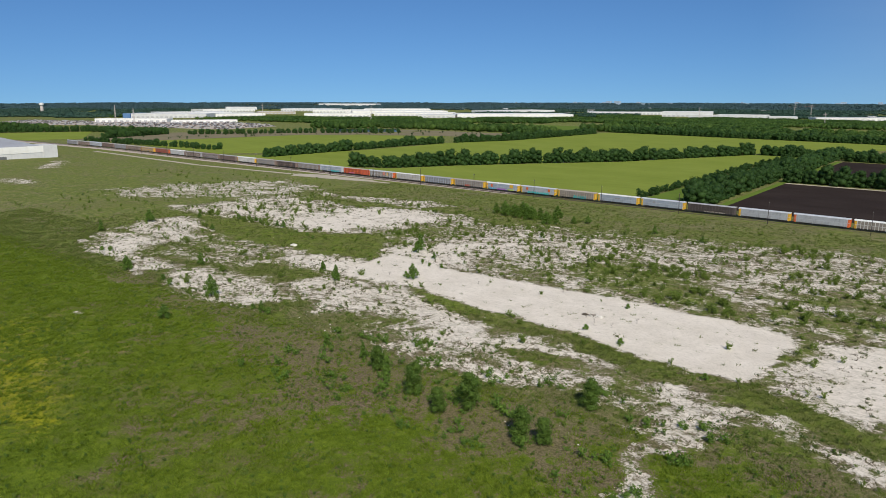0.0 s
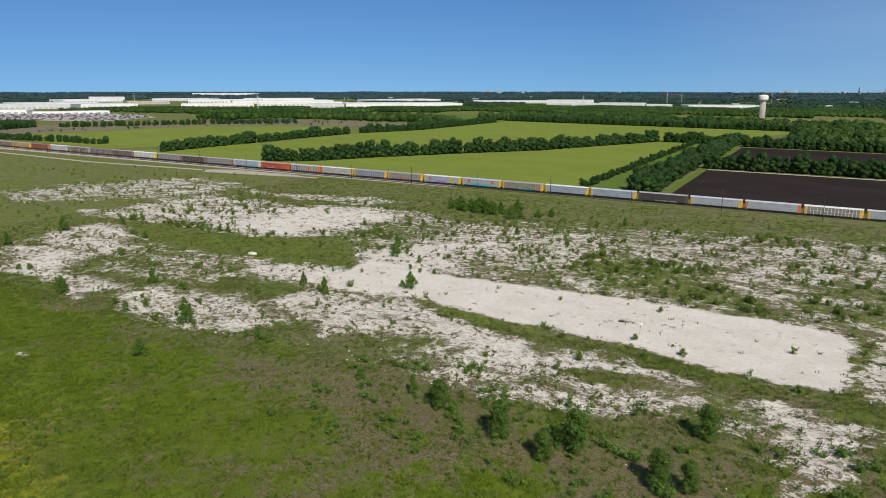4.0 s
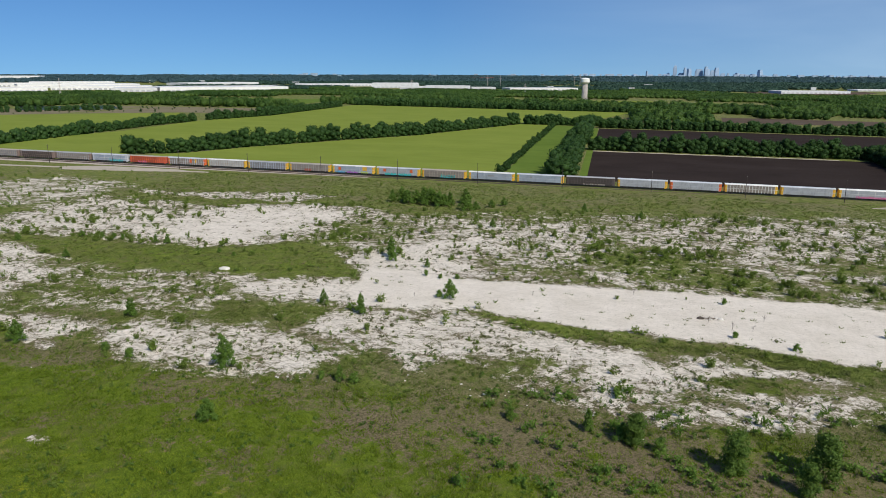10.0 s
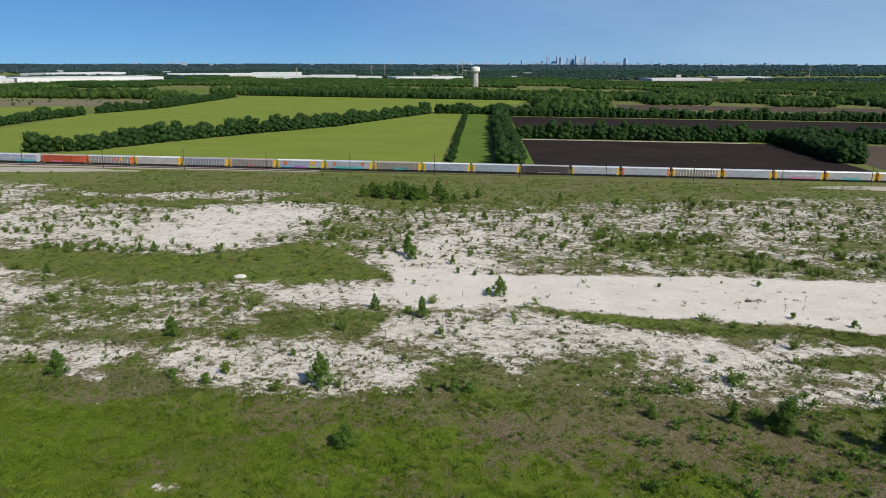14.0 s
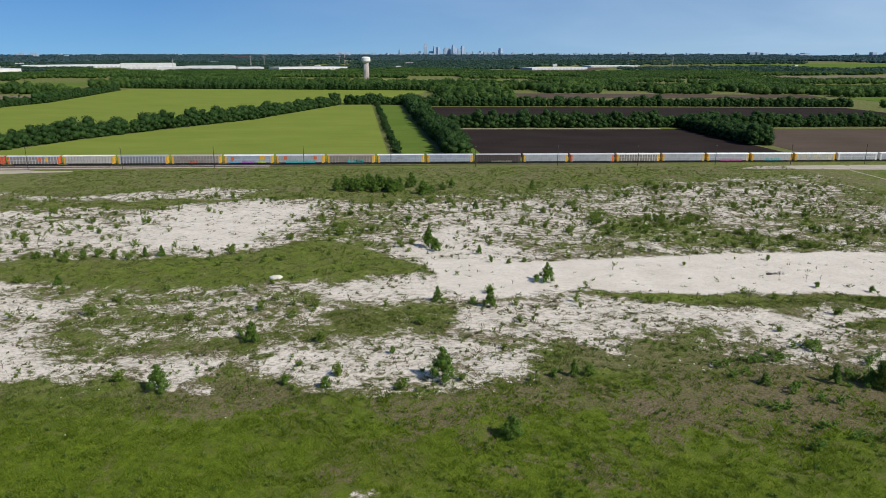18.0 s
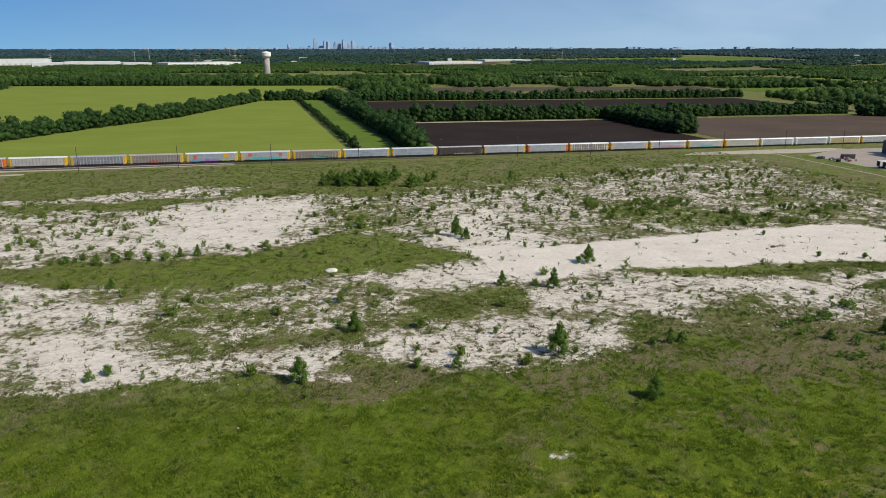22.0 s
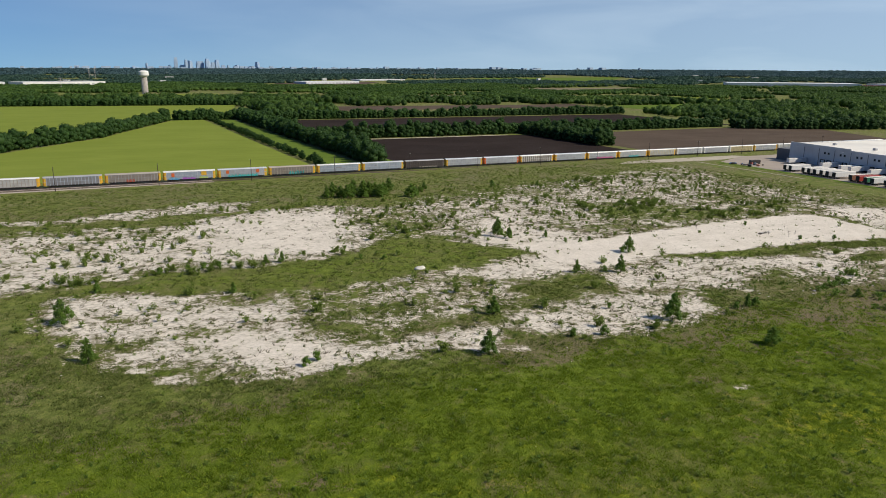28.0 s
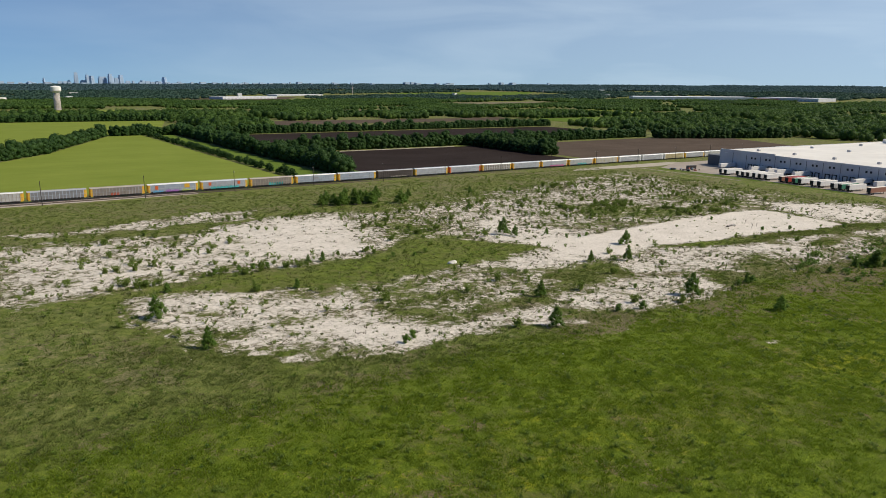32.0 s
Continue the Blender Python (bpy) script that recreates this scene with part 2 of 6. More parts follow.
M["far_white"] = paint("weathered_white_sheeting", (0.64, 0.645, 0.65), 0.6, 0, 0.6, 0.03, (0.34, 0.34, 0.35), streak=(1, 1, 1))
# a weaker haze tint is put into this leaf colour
M["woods_far"] = leaf("hazy_far_woodland", (0.028, 0.068, 0.052), (0.054, 0.104, 0.074), 0.62, 0.3, drifts=0.4)
M["grass"] = leaf("grass_blades", (0.082, 0.140, 0.010), (0.200, 0.265, 0.024), 0.8, 0, 0.5)
M["dull_grass"] = leaf("dull_grass_blades", (0.070, 0.098, 0.020), (0.190, 0.222, 0.062), 0.8, 0, 0.45)
M["weed"] = leaf("olive_weeds", (0.075, 0.085, 0.030), (0.170, 0.180, 0.075), 0.8, 0, 0.3)
M["litter"] = leaf("dead_weed_litter", (0.075, 0.060, 0.038), (0.19, 0.16, 0.10), 0.9, 0, 0.15)
M["white_wall"] = paint("white_panels", (0.74, 0.73, 0.70), 0.6, 0, 0.12, 0.1)
M["grey_wall"] = paint("grey_tilt_wall", (0.58, 0.58, 0.58), 0.7, 0, 0.15, 0.15)
M["dark_wall"] = paint("dark_grey_wall", (0.12, 0.125, 0.135), 0.7)
M["blue_wall"] = paint("blue_wall", (0.10, 0.20, 0.38), 0.6)
M["roof_white"] = paint("white_membrane_roof", (0.78, 0.735, 0.655), 0.55, 0, 0.3, 0.06, (0.55, 0.5, 0.43), streak=(1, 1, 1))
M["roof_grey"] = paint("grey_metal_roof", (0.44, 0.44, 0.45), 0.5, 0.2, 0.2, 0.1)
M["glass"] = paint("dark_glazing", (0.03, 0.035, 0.04), 0.15, 0, 0.05)
M["rubber"] = paint("black_rubber", (0.02, 0.02, 0.02), 0.8)
M["stone"] = paint("pale_limestone", (0.60, 0.57, 0.52), 0.9, 0, 0.4, 1.5, (0.35, 0.31, 0.26))
M["tower_stem"] = paint("grey_tower_concrete", (0.52, 0.47, 0.44), 0.8, 0, 0.2, 0.1)
M["brick_red"] = paint("red_building", (0.33, 0.12, 0.10), 0.7)
# skyline colours: air haze over the city is mixed into both tones
M["haze_tower"] = paint("hazy_blue_towers", (0.32, 0.43, 0.57), 0.35, 0, 0.1, 0.02)
M["haze_pale"] = paint("hazy_pale_towers", (0.37, 0.47, 0.59), 0.5, 0, 0.1, 0.02)
M["water"] = paint("pond_water", (0.07, 0.10, 0.13), 0.12, 0, 0.0)


# ---- shapes ----
def ground_z(x, y):
    x, y = np.asarray(x, float), np.asarray(y, float)
    base = -0.0124 * (np.clip(x, -800, 500) + 160) + np.interp(y, [0, 150, 200, 300, 400, 430], [-0.9, 0, 0.3, -0.6, -2.0, -2.0])
    r = np.hypot(x + 167, y - 4)
    far = np.where(r > 4700, 50.5 - 0.0047 * r, -2 + 30.4 * np.clip((r - 1900) / 2800, 0, 1) ** 1.6)
    k = np.clip((r - 1500) / 2000, 0, 1)
    k = k * k * (3 - 2 * k)
    return base * (1 - k) + far * k


def gz(x, y):
    return float(ground_z(x, y))


def mesh_ob(name, verts, faces, mat, parent=None, label="", smooth=False):
    me = bpy.data.meshes.new(name)
    me.from_pydata([tuple(v) for v in verts], [], [tuple(f) for f in faces])
    me.materials.append(mat)
    if smooth:
        me.shade_smooth()
    me.update()
    ob = new(name, me)
    if parent:
        ob.parent = parent
    if label:
        tagged(ob, label)
    return ob


def part(name, bm, mat, parent=None, label="", smooth=False):
    me = bpy.data.meshes.new(name)
    bmesh.ops.recalc_face_normals(bm, faces=bm.faces)
    bm.to_mesh(me)
    bm.free()
    me.materials.append(mat)
    if smooth:
        me.shade_smooth()
    ob = new(name, me)
    if parent:
        ob.parent = parent
    if label:
        tagged(ob, label)
    return ob


def box(bm, x0, x1, y0, y1, z0, z1, m=None):
    r = bmesh.ops.create_cube(bm, size=1)["verts"]
    for v in r:
        v.co = Vector(((x0 + x1) / 2 + v.co.x * (x1 - x0), (y0 + y1) / 2 + v.co.y * (y1 - y0), (z0 + z1) / 2 + v.co.z * (z1 - z0)))
        if m:
            v.co = m @ v.co
    return r


def tube(bm, r0, r1, p0, p1, seg=8):
    p0, p1 = Vector(p0), Vector(p1)
    d = p1 - p0
    m = Matrix.Translation((p0 + p1) / 2) @ d.to_track_quat("Z", "Y").to_matrix().to_4x4()
    bmesh.ops.create_cone(bm, cap_ends=True, segments=seg, radius1=r0, radius2=r1, depth=d.length, matrix=m)


def bevel(bm, w, seg=1):
    bmesh.ops.bevel(bm, geom=bm.edges[:], offset=w, segments=seg, affect="EDGES")


def at(x, y, rz=0, s=1.0, dz=0.0, sz=None):
    return Matrix.LocRotScale((x, y, gz(x, y) + dz), Euler((0, 0, rz)), (s, s, sz or s))


def inside(poly, x, y):
    """Which points lie in the polygon."""
    x, y = np.asarray(x, float), np.asarray(y, float)
    c = np.zeros(x.shape, bool)
    n = len(poly)
    for i in range(n):
        (x0, y0), (x1, y1) = poly[i], poly[(i + 1) % n]
        if y0 == y1:
            continue
        hit = ((y0 > y) != (y1 > y)) & (x < (x1 - x0) * (y - y0) / (y1 - y0) + x0)
        c ^= hit
    return c


def slab(name, poly, h, mat, label, category, step=60):
    """A sheet of crop, soil or paving that follows the ground, with an edge h high."""
    bm = bmesh.new()
    bm.faces.new([bm.verts.new((x, y, 0)) for x, y in poly])
    xs, ys = [p[0] for p in poly], [p[1] for p in poly]
    for axis, lo, hi in ((0, min(xs), max(xs)), (1, min(ys), max(ys))):
        k = math.ceil(lo / step) * step
        while k < hi:
            no = Vector((1, 0, 0)) if axis == 0 else Vector((0, 1, 0))
            bmesh.ops.bisect_plane(bm, geom=bm.verts[:] + bm.edges[:] + bm.faces[:], plane_co=no * k, plane_no=no)
            k += step
    ext = bmesh.ops.extrude_face_region(bm, geom=bm.faces[:])["geom"]
    top = {v for v in ext if isinstance(v, bmesh.types.BMVert)}
    for v in bm.verts:
        v.co.z = gz(v.co.x, v.co.y) + (h if v in top else -0.4)
    return tagged(part(name, bm, mat), label, category, kind="structure")


# ---- ground ----
def rounded(x, y, cx, cy, hx, hy, rot, soft):
    """1 inside a rounded box, falling to 0 over soft metres."""
    c, s = math.cos(math.radians(rot)), math.sin(math.radians(rot))
    u, v = (x - cx) * c + (y - cy) * s, -(x - cx) * s + (y - cy) * c
    r = min(hx, hy) * 0.6
    qx, qy = np.abs(u) - hx + r, np.abs(v) - hy + r
    d = np.hypot(np.maximum(qx, 0), np.maximum(qy, 0)) + np.minimum(np.maximum(qx, qy), 0) - r
    return np.clip(0.5 - d / soft, 0, 1)


def polygon(x, y, pts, soft):
    """1 inside a polygon, falling to 0 over soft metres across its edge."""
    d = np.full(np.shape(x), 1e9)
    n = len(pts)
    for i in range(n):
        (x0, y0), (x1, y1) = pts[i], pts[(i + 1) % n]
        ex, ey = x1 - x0, y1 - y0
        k = np.clip(((x - x0) * ex + (y - y0) * ey) / (ex * ex + ey * ey), 0, 1)
        d = np.minimum(d, np.hypot(x - x0 - k * ex, y - y0 - k * ey))
    return np.clip(0.5 + np.where(inside(pts, x, y), d, -d) / soft, 0, 1)


def drift(x, y, size, seed):
    """Soft uneven values from 0 to 1 with lumps about size metres across."""
    table = np.random.default_rng(seed).random((64, 64))
    u, v = np.asarray(x, float) / size, np.asarray(y, float) / size
    i, j = np.floor(u).astype(int), np.floor(v).astype(int)
    f, g = u - i, v - j
    f, g = f * f * (3 - 2 * f), g * g * (3 - 2 * g)
    t = lambda p, q: table[p % 64, q % 64]
    return (t(i, j) * (1 - f) + t(i + 1, j) * f) * (1 - g) + (t(i, j + 1) * (1 - f) + t(i + 1, j + 1) * f) * g


# bare chalk: how bare, softness of the edge, outline
CHALK_WEST = [
    (0.74, 12, [(-314, 207), (-301, 209), (-284, 207), (-273, 199), (-272, 186), (-263, 179), (-257, 154), (-250, 143), (-257, 138), (-267, 138), (-275, 145), (-288, 147), (-302, 150), (-311, 160), (-309, 175), (-318, 187)]),
    (0.99, 14, [(-294, 164), (-281, 175), (-267, 168), (-251, 142), (-266, 138), (-277, 143), (-289, 148)]),
    (0.75, 3, [(-194, 95.5), (-189, 95), (-188, 92), (-192, 91.5)]),
    (1.05, 6, [(-299, 148), (-290, 147), (-290, 143), (-298, 144)]),
    (0.74, 10, [(-252, 146), (-244, 148), (-226, 147), (-221, 138), (-225, 131), (-236, 131), (-248, 136)]),
]
CHALK_NORTH_WEST = [
    (0.86, 18, [(-342, 296), (-311, 298), (-283, 289), (-258, 300), (-231, 307), (-203, 308), (-200, 282), (-217, 240), (-236, 222), (-262, 222), (-290, 229), (-312, 223), (-345, 220)]),
    (1.01, 18, [(-277, 249), (-263, 291), (-249, 303), (-231, 309), (-204, 306), (-202, 282), (-215, 260), (-217, 244), (-226, 223), (-246, 222), (-266, 228)]),
    (0.78, 12, [(-338, 322), (-309, 322), (-280, 335), (-250, 341), (-238, 333), (-245, 318), (-288, 315), (-312, 311)]),
    (0.47, 32.5, [(-441, 226), (-447, 274), (-409, 352), (-345, 335), (-345, 280), (-395, 227)]),
    (0.57, 18, [(-672, 300), (-664, 310), (-606, 272), (-614, 262)]),
    (0.56, 18, [(-552, 204), (-552, 217), (-514, 217), (-514, 204)]),
]
CHALK_MIDDLE = [
    (1.25, 4, [(-172, 212), (-137, 208), (-103, 209.5), (-70, 210), (-37, 211), (-18, 207), (-17, 186), (-19, 164), (-38, 164.5), (-65, 170.5), (-95, 172), (-124, 176), (-141, 179), (-155, 175), (-168, 177), (-173, 190)]),
    (0.99, 12, [(-217, 189), (-191, 194), (-171, 198), (-166, 175), (-181, 174), (-201, 180)]),
    (0.95, 18, [(-191, 224), (-178, 238), (-164, 256), (-143, 270), (-134, 239), (-140, 207), (-169, 196), (-180, 212)]),
    (0.84, 12, [(-178, 166), (-160, 172), (-141, 175), (-118, 169), (-100, 167), (-84, 160), (-82, 146), (-95, 139), (-119, 151), (-137, 144), (-154, 149), (-172, 155)]),
    (0.78, 10, [(-218, 144), (-203, 152), (-182, 151), (-172, 153), (-159, 147), (-158, 134), (-166, 128), (-188, 127), (-200, 127), (-209, 134)]),
    (0.44, 18, [(-243, 189), (-217, 190), (-206, 172), (-206, 156), (-222, 156), (-238, 168)]),
]
CHALK_EAST = [
    (0.99, 10, [(-102, 159), (-91, 166), (-82, 159), (-64, 162), (-65, 154), (-75, 151), (-79, 142), (-87, 147)]),
    (0.55, 16, [(-114, 140), (-100, 150), (-63, 161), (-40, 156), (-34, 146), (-56, 135), (-65, 130), (-82, 129), (-100, 129)]),
    (0.99, 12, [(-14, 206), (2, 220), (30, 205), (42, 180), (30, 162), (8, 156), (-3, 160), (-12, 170)]),
    (0.74, 6, [(-25, 103), (-29, 114), (-29, 129), (-36, 148), (-33, 160), (-20, 159), (-18, 150), (-20, 133), (-22.5, 115), (-22, 103)]),
    (0.74, 10, [(-2, 142), (12, 150), (16, 134), (3, 131)]),
]
CHALK_ROUGH = [  # centre, half sizes, turn, softness, how bare
    (8, 184, 42, 24, 0, 24, 0.70), (-132, 266, 44, 50, 14, 22, 0.64), (-60, 288, 86, 44, 10, 30, 0.54), (-70, 230, 74, 24, 0, 20, 0.52), (10, 322, 50, 34, 16, 34, 0.42), (24, 250, 50, 44, 0, 40, 0.36), (-185, 174, 115, 28, 3, 16, 0.25), (-60, 148, 60, 15, 0, 14, 0.32), (-190, 262, 18, 44, 0, 16, 0.42),
]
# grass that grows through: centre, half sizes, turn, softness, how thick
GRASS_NORTH = [
    (62, 262, 26, 66, -8, 22, 0.45), (-80, 240, 25, 15, -25, 9, 0.55), (-97, 263, 9, 6, -20, 8, 0.45), (-60, 229, 16, 8, -14, 8, 0.6), (-47, 220, 12, 5, -8, 6, 0.6), (-60, 264, 9, 6, 0, 8, 0.45), (-18, 230, 14, 9, 10, 10, 0.5), (-12, 258, 10, 9, 0, 10, 0.45), (-125, 228, 22, 7, -12, 12, 0.30),
    (-196, 250, 7, 30, 0, 14, 0.25), (-140, 312, 40, 12, 10, 16, 0.30),
]
GRASS_WEST = [(-282, 150, 3, 2, 0, 4, 0.5), (-300, 167, 6, 4, 0, 4, 0.6), (-277, 191, 10, 3, 0, 5, 0.4), (-304, 184, 5, 3, 0, 4, 0.5), (-259, 137, 5, 2, 0, 3, 0.6), (-293, 278, 12, 5, 10, 8, 0.45), (-316, 270, 12, 5, 10, 8, 0.4), (-288, 307, 30, 4, 6, 6, 0.5)]
GRASS_LINES = [
    (0.95, 4, [(-140, 180.5), (-120, 178), (-97, 171.5), (-65, 170), (-40, 163.5), (-19, 164), (-8, 161), (10, 151), (9, 144), (-8, 152), (-33, 156), (-50, 159), (-66, 164), (-94, 163.5), (-120, 172)]),
    (0.7, 4, [(-83, 149), (-66, 152), (-57, 154), (-56, 146), (-69, 144)]),
    (0.95, 6, [(-330, 212), (-266, 217), (-223, 219), (-213, 236), (-197, 233), (-174, 203), (-173, 197), (-201, 195), (-221, 192), (-266, 192), (-310, 212)]),
    (0.7, 6, [(-23, 119), (-16, 140), (-2, 141), (6, 129), (-18, 104)]),
    (0.5, 4, [(-20, 211), (-19.5, 176), (-19, 163), (-15, 165), (-13.5, 183), (-13, 206)]),
    (0.6, 5, [(-198, 168), (-180, 172), (-168, 166), (-172, 157), (-190, 156)]),
]
FLOWER = [(-175, 72, 32, 11, -18, 16, 0.45), (-146, 60, 26, 10, -30, 12, 0.66), (-225, 72, 40, 9, 0, 20, 0.28), (-190, 90, 66, 12, 0, 20, 0.20), (-265, 84, 50, 20, 0, 30, 0.30), (-310, 95, 70, 25, 0, 30, 0.20)]


def zone(x, y):
    """How bare, dry and flowery the land is; uneven edges come from a wandering offset."""
    x, y = np.asarray(x, float), np.asarray(y, float)
    wx = 9 * (drift(x, y, 13, 1) - 0.5) + 7 * (drift(x, y, 4.6, 2) - 0.5)
    wy = 7 * (drift(x, y, 13, 3) - 0.5) + 6 * (drift(x, y, 4.6, 4) - 0.5)
    f = lambda rows, k=1.0, g=1.0: [rounded(x + wx * k, y + wy * k, *r[:5], r[5] * g) * r[6] for r in rows]
    h = lambda rows, k=1.0: [polygon(x + wx * k, y + wy * k, p, e) * v for v, e, p in rows]
    bare = np.maximum.reduce(h(CHALK_MIDDLE[:1], 0.4) + h(CHALK_WEST + CHALK_NORTH_WEST + CHALK_MIDDLE[1:] + CHALK_EAST) + f(CHALK_ROUGH, 1, 1.6))
    bare = bare - 0.85 * np.clip(1 - bare * 4, 0, 1) - np.maximum.reduce(f(GRASS_NORTH + GRASS_WEST, 0.6, 1.3) + h(GRASS_LINES, 0.5))
    # a brown belt lies between the meadow and the chalk
    mid = np.interp(x, [-330, -240, -150, -90, -40], [128, 126, 119, 114, 112])
    wide = np.interp(x, [-330, -240, -150, -90, -40], [6, 7, 11, 20, 20])
    dry = -0.30 + 0.18 * np.clip((x + 210) / 60, 0, 1) + 0.72 * np.exp(-((y - mid) / wide) ** 2) * np.clip((x + 290) / 80, 0, 1) + 0.34 * np.clip((y - 120) / 20, 0, 1)
    dry = dry + 0.9 * (drift(x, y, 14, 5) - 0.5) - 0.42 * np.maximum.reduce(h(GRASS_LINES[:4], 0.5))
    flower = np.maximum.reduce(f(FLOWER))
    return bare, dry, flower


def pale_grass(x, y):
    """Seeding grass, thickest along the railway."""
    verge = np.clip(1 - np.abs(y - 376) / 36, 0, 1) ** 0.5
    band = np.maximum.reduce([polygon(x, y, p, 8) for _, _, p in GRASS_LINES[:4]])
    return np.maximum(0.78 * np.clip((y - 112) / 30, 0, 1) * (1 - 0.55 * band), 0.95 * verge)


def lines(parts):
    out = []
    for a, b, step in parts:
        out.extend(np.arange(a, b - 1e-6, step))
    return np.array(out + [parts[-1][1]])


def build_ground():
    xs = lines([(-4870, -1000, 90), (-1000, -430, 15), (-430, -345, 2.5), (-345, 50, 1.15), (50, 130, 2.5), (130, 600, 15), (600, 4600, 90)])
    ys = lines([(-3000, 0, 120), (0, 45, 5), (45, 230, 1.15), (230, 350, 1.8), (350, 440, 4), (440, 1300, 15), (1300, 4700, 60)])
    X, Y = np.meshgrid(xs, ys)
    Z = ground_z(X, Y)
    bare, dry, flower = zone(X, Y)
    # low hummocks on the rough land
    near = ((X > -430) & (X < 130) & (Y > 45) & (Y < 400)).astype(float)
    rough = np.sin(X * 0.31 + 1.7 * np.sin(Y * 0.13)) * np.sin(Y * 0.37 + 1.3 * np.sin(X * 0.17)) + 0.6 * np.sin(X * 0.83 + Y * 0.4) * np.sin(Y * 0.9 - X * 0.2)
    Z = Z + near * rough * np.where(bare > 0.95, 0.02, 0.09)
    n, m = X.shape
    idx = np.arange(n * m).reshape(n, m)
    quads = np.stack([idx[:-1, :-1], idx[:-1, 1:], idx[1:, 1:], idx[1:, :-1]], -1).reshape(-1, 4)
    me = bpy.data.meshes.new("ground")
    me.vertices.add(n * m)
    me.vertices.foreach_set("co", np.stack([X, Y, Z], -1).astype(np.float32).ravel())
    me.loops.add(quads.size)
    me.loops.foreach_set("vertex_index", quads.astype(np.int32).ravel())
    me.polygons.add(len(quads))
    me.polygons.foreach_set("loop_start", np.arange(0, quads.size, 4, dtype=np.int32))
    me.update(calc_edges=True)
    me.shade_smooth()
    for key, v in (("bare", bare), ("dry", dry), ("flower", flower), ("pale", pale_grass(X, Y))):
        a = me.attributes.new(key, "FLOAT", "POINT")
        a.data.foreach_set("value", v.astype(np.float32).ravel())
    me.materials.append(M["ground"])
    return tagged(new("ground", me), "rough green meadow with bare patches of white chalk", "ground", kind="structure")


build_ground()
S = "structure"
slab("wheat_field", [(-452, 434), (-172, 434), (-172, 884), (-208, 880), (-230, 826), (-286, 686), (-345, 597), (-386, 530), (-410, 478)], 0.45, M["wheat"], "level field of young green wheat beside the railway", "field")
slab("wheat_field", [(-640, 434), (-470, 434), (-424, 492), (-398, 540), (-352, 612), (-292, 702), (-236, 842), (-212, 897), (-150, 900), (-70, 1210), (-545, 1218), (-545, 890), (-580, 780), (-568, 620), (-600, 480)], 0.45, M["wheat"], "broad field of green wheat behind a hedgerow", "field")
slab("wheat_field", [(-900, 480), (-650, 460), (-606, 560), (-602, 760), (-680, 900), (-860, 760)], 0.45, M["wheat"], "green wheat field near scrub land", "field")
slab("wheat_field", [(-1290, 480), (-1050, 395), (-1030, 500), (-1230, 610)], 0.45, M["wheat"], "pale green wheat field behind a warehouse", "field")
slab("meadow", [(-164, 434), (-139, 434), (-139, 880), (-166, 880)], 0.3, M["meadow"], "narrow strip of long green grass between hedges", "field")
slab("ploughed_field", [(-116, 440), (98, 440), (96, 606), (-116, 606)], 0.08, M["plough"], "ploughed field of nearly black soil", "field")
slab("ploughed_field", [(-113, 642), (430, 648), (430, 862), (-113, 858)], 0.08, M["plough"], "long ploughed field of dark soil between hedges", "field")
slab("ploughed_field", [(46, 1030), (540, 1055), (560, 1150), (60, 1150)], 0.08, M["soil"], "distant strip of bare brown soil", "field")
slab("ploughed_field", [(108, 440), (430, 440), (480, 560), (380, 612), (116, 606)], 0.08, M["soil"], "dry brown fallow field beside the railway", "field")
slab("dirt_track", [(-116, 607), (74, 607), (74, 611), (-116, 611)], 0.12, M["path"], "pale dirt track along a field edge", "path")
slab("dirt_track", [(-112, 436), (-117, 436), (-119, 860), (-114, 860)], 0.12, M["meadow"], "grass verge along a ploughed field", "path")
slab("scrub_land", [(-1010, 480), (-910, 500), (-870, 770), (-690, 910), (-560, 930), (-555, 1060), (-900, 1010), (-1120, 640)], 0.12, M["scrub"], "dry brown scrub land with scattered bushes", "field")
# clearings in the woodland: plan, crop, label
MEADOWS = [
    ([(-280, 1490), (-30, 1540), (-10, 1725), (-275, 1660)], "wheat", "distant pale green meadow in woodland"),
    ([(40, 1443), (117, 1500), (145, 1680), (72, 1693)], "meadow", "distant green clearing in woodland"),
    ([(736, 728), (768, 646), (879, 722), (848, 776)], "wheat", "pale green clearing among trees"),
    ([(1150, 760), (1370, 690), (1410, 810), (1190, 880)], "meadow", "far green clearing among trees"),
    ([(560, 930), (760, 930), (770, 1060), (570, 1070)], "meadow", "grassy clearing between woods"),
    ([(360, 1380), (560, 1390), (540, 1600), (380, 1590)], "scrub", "dry grassy clearing between woods"),
    ([(830, 1150), (1010, 1120), (1040, 1330), (860, 1340)], "wheat", "pale distant field between woods"),
    ([(-950, 1180), (-640, 1200), (-660, 1420), (-960, 1380)], "meadow", "grassy field between woods"),
    ([(1242, 2773), (1605, 2307), (2011, 2700), (1357, 2858)], "meadow", "far pale green field near the horizon"),
    ([(900, 1700), (1250, 1600), (1300, 1850), (960, 1920)], "scrub", "far dry field between woods"),
]
for plan, crop, words in MEADOWS:
    slab("meadow", plan, 0.2, M[crop], words, "field", 80)
slab("pond", [(-923, 874), (-820, 948), (-898, 1038), (-1011, 956)], 0.15, M["water"], "shallow pond with a dark still surface", "water")

# ---- railway ----
TRACK_Y, TRACK_Y2 = 416.0, 410.6


def track_z(x):
    return -2.35 - 0.0134 * (np.clip(x, -800, 500) + 166)


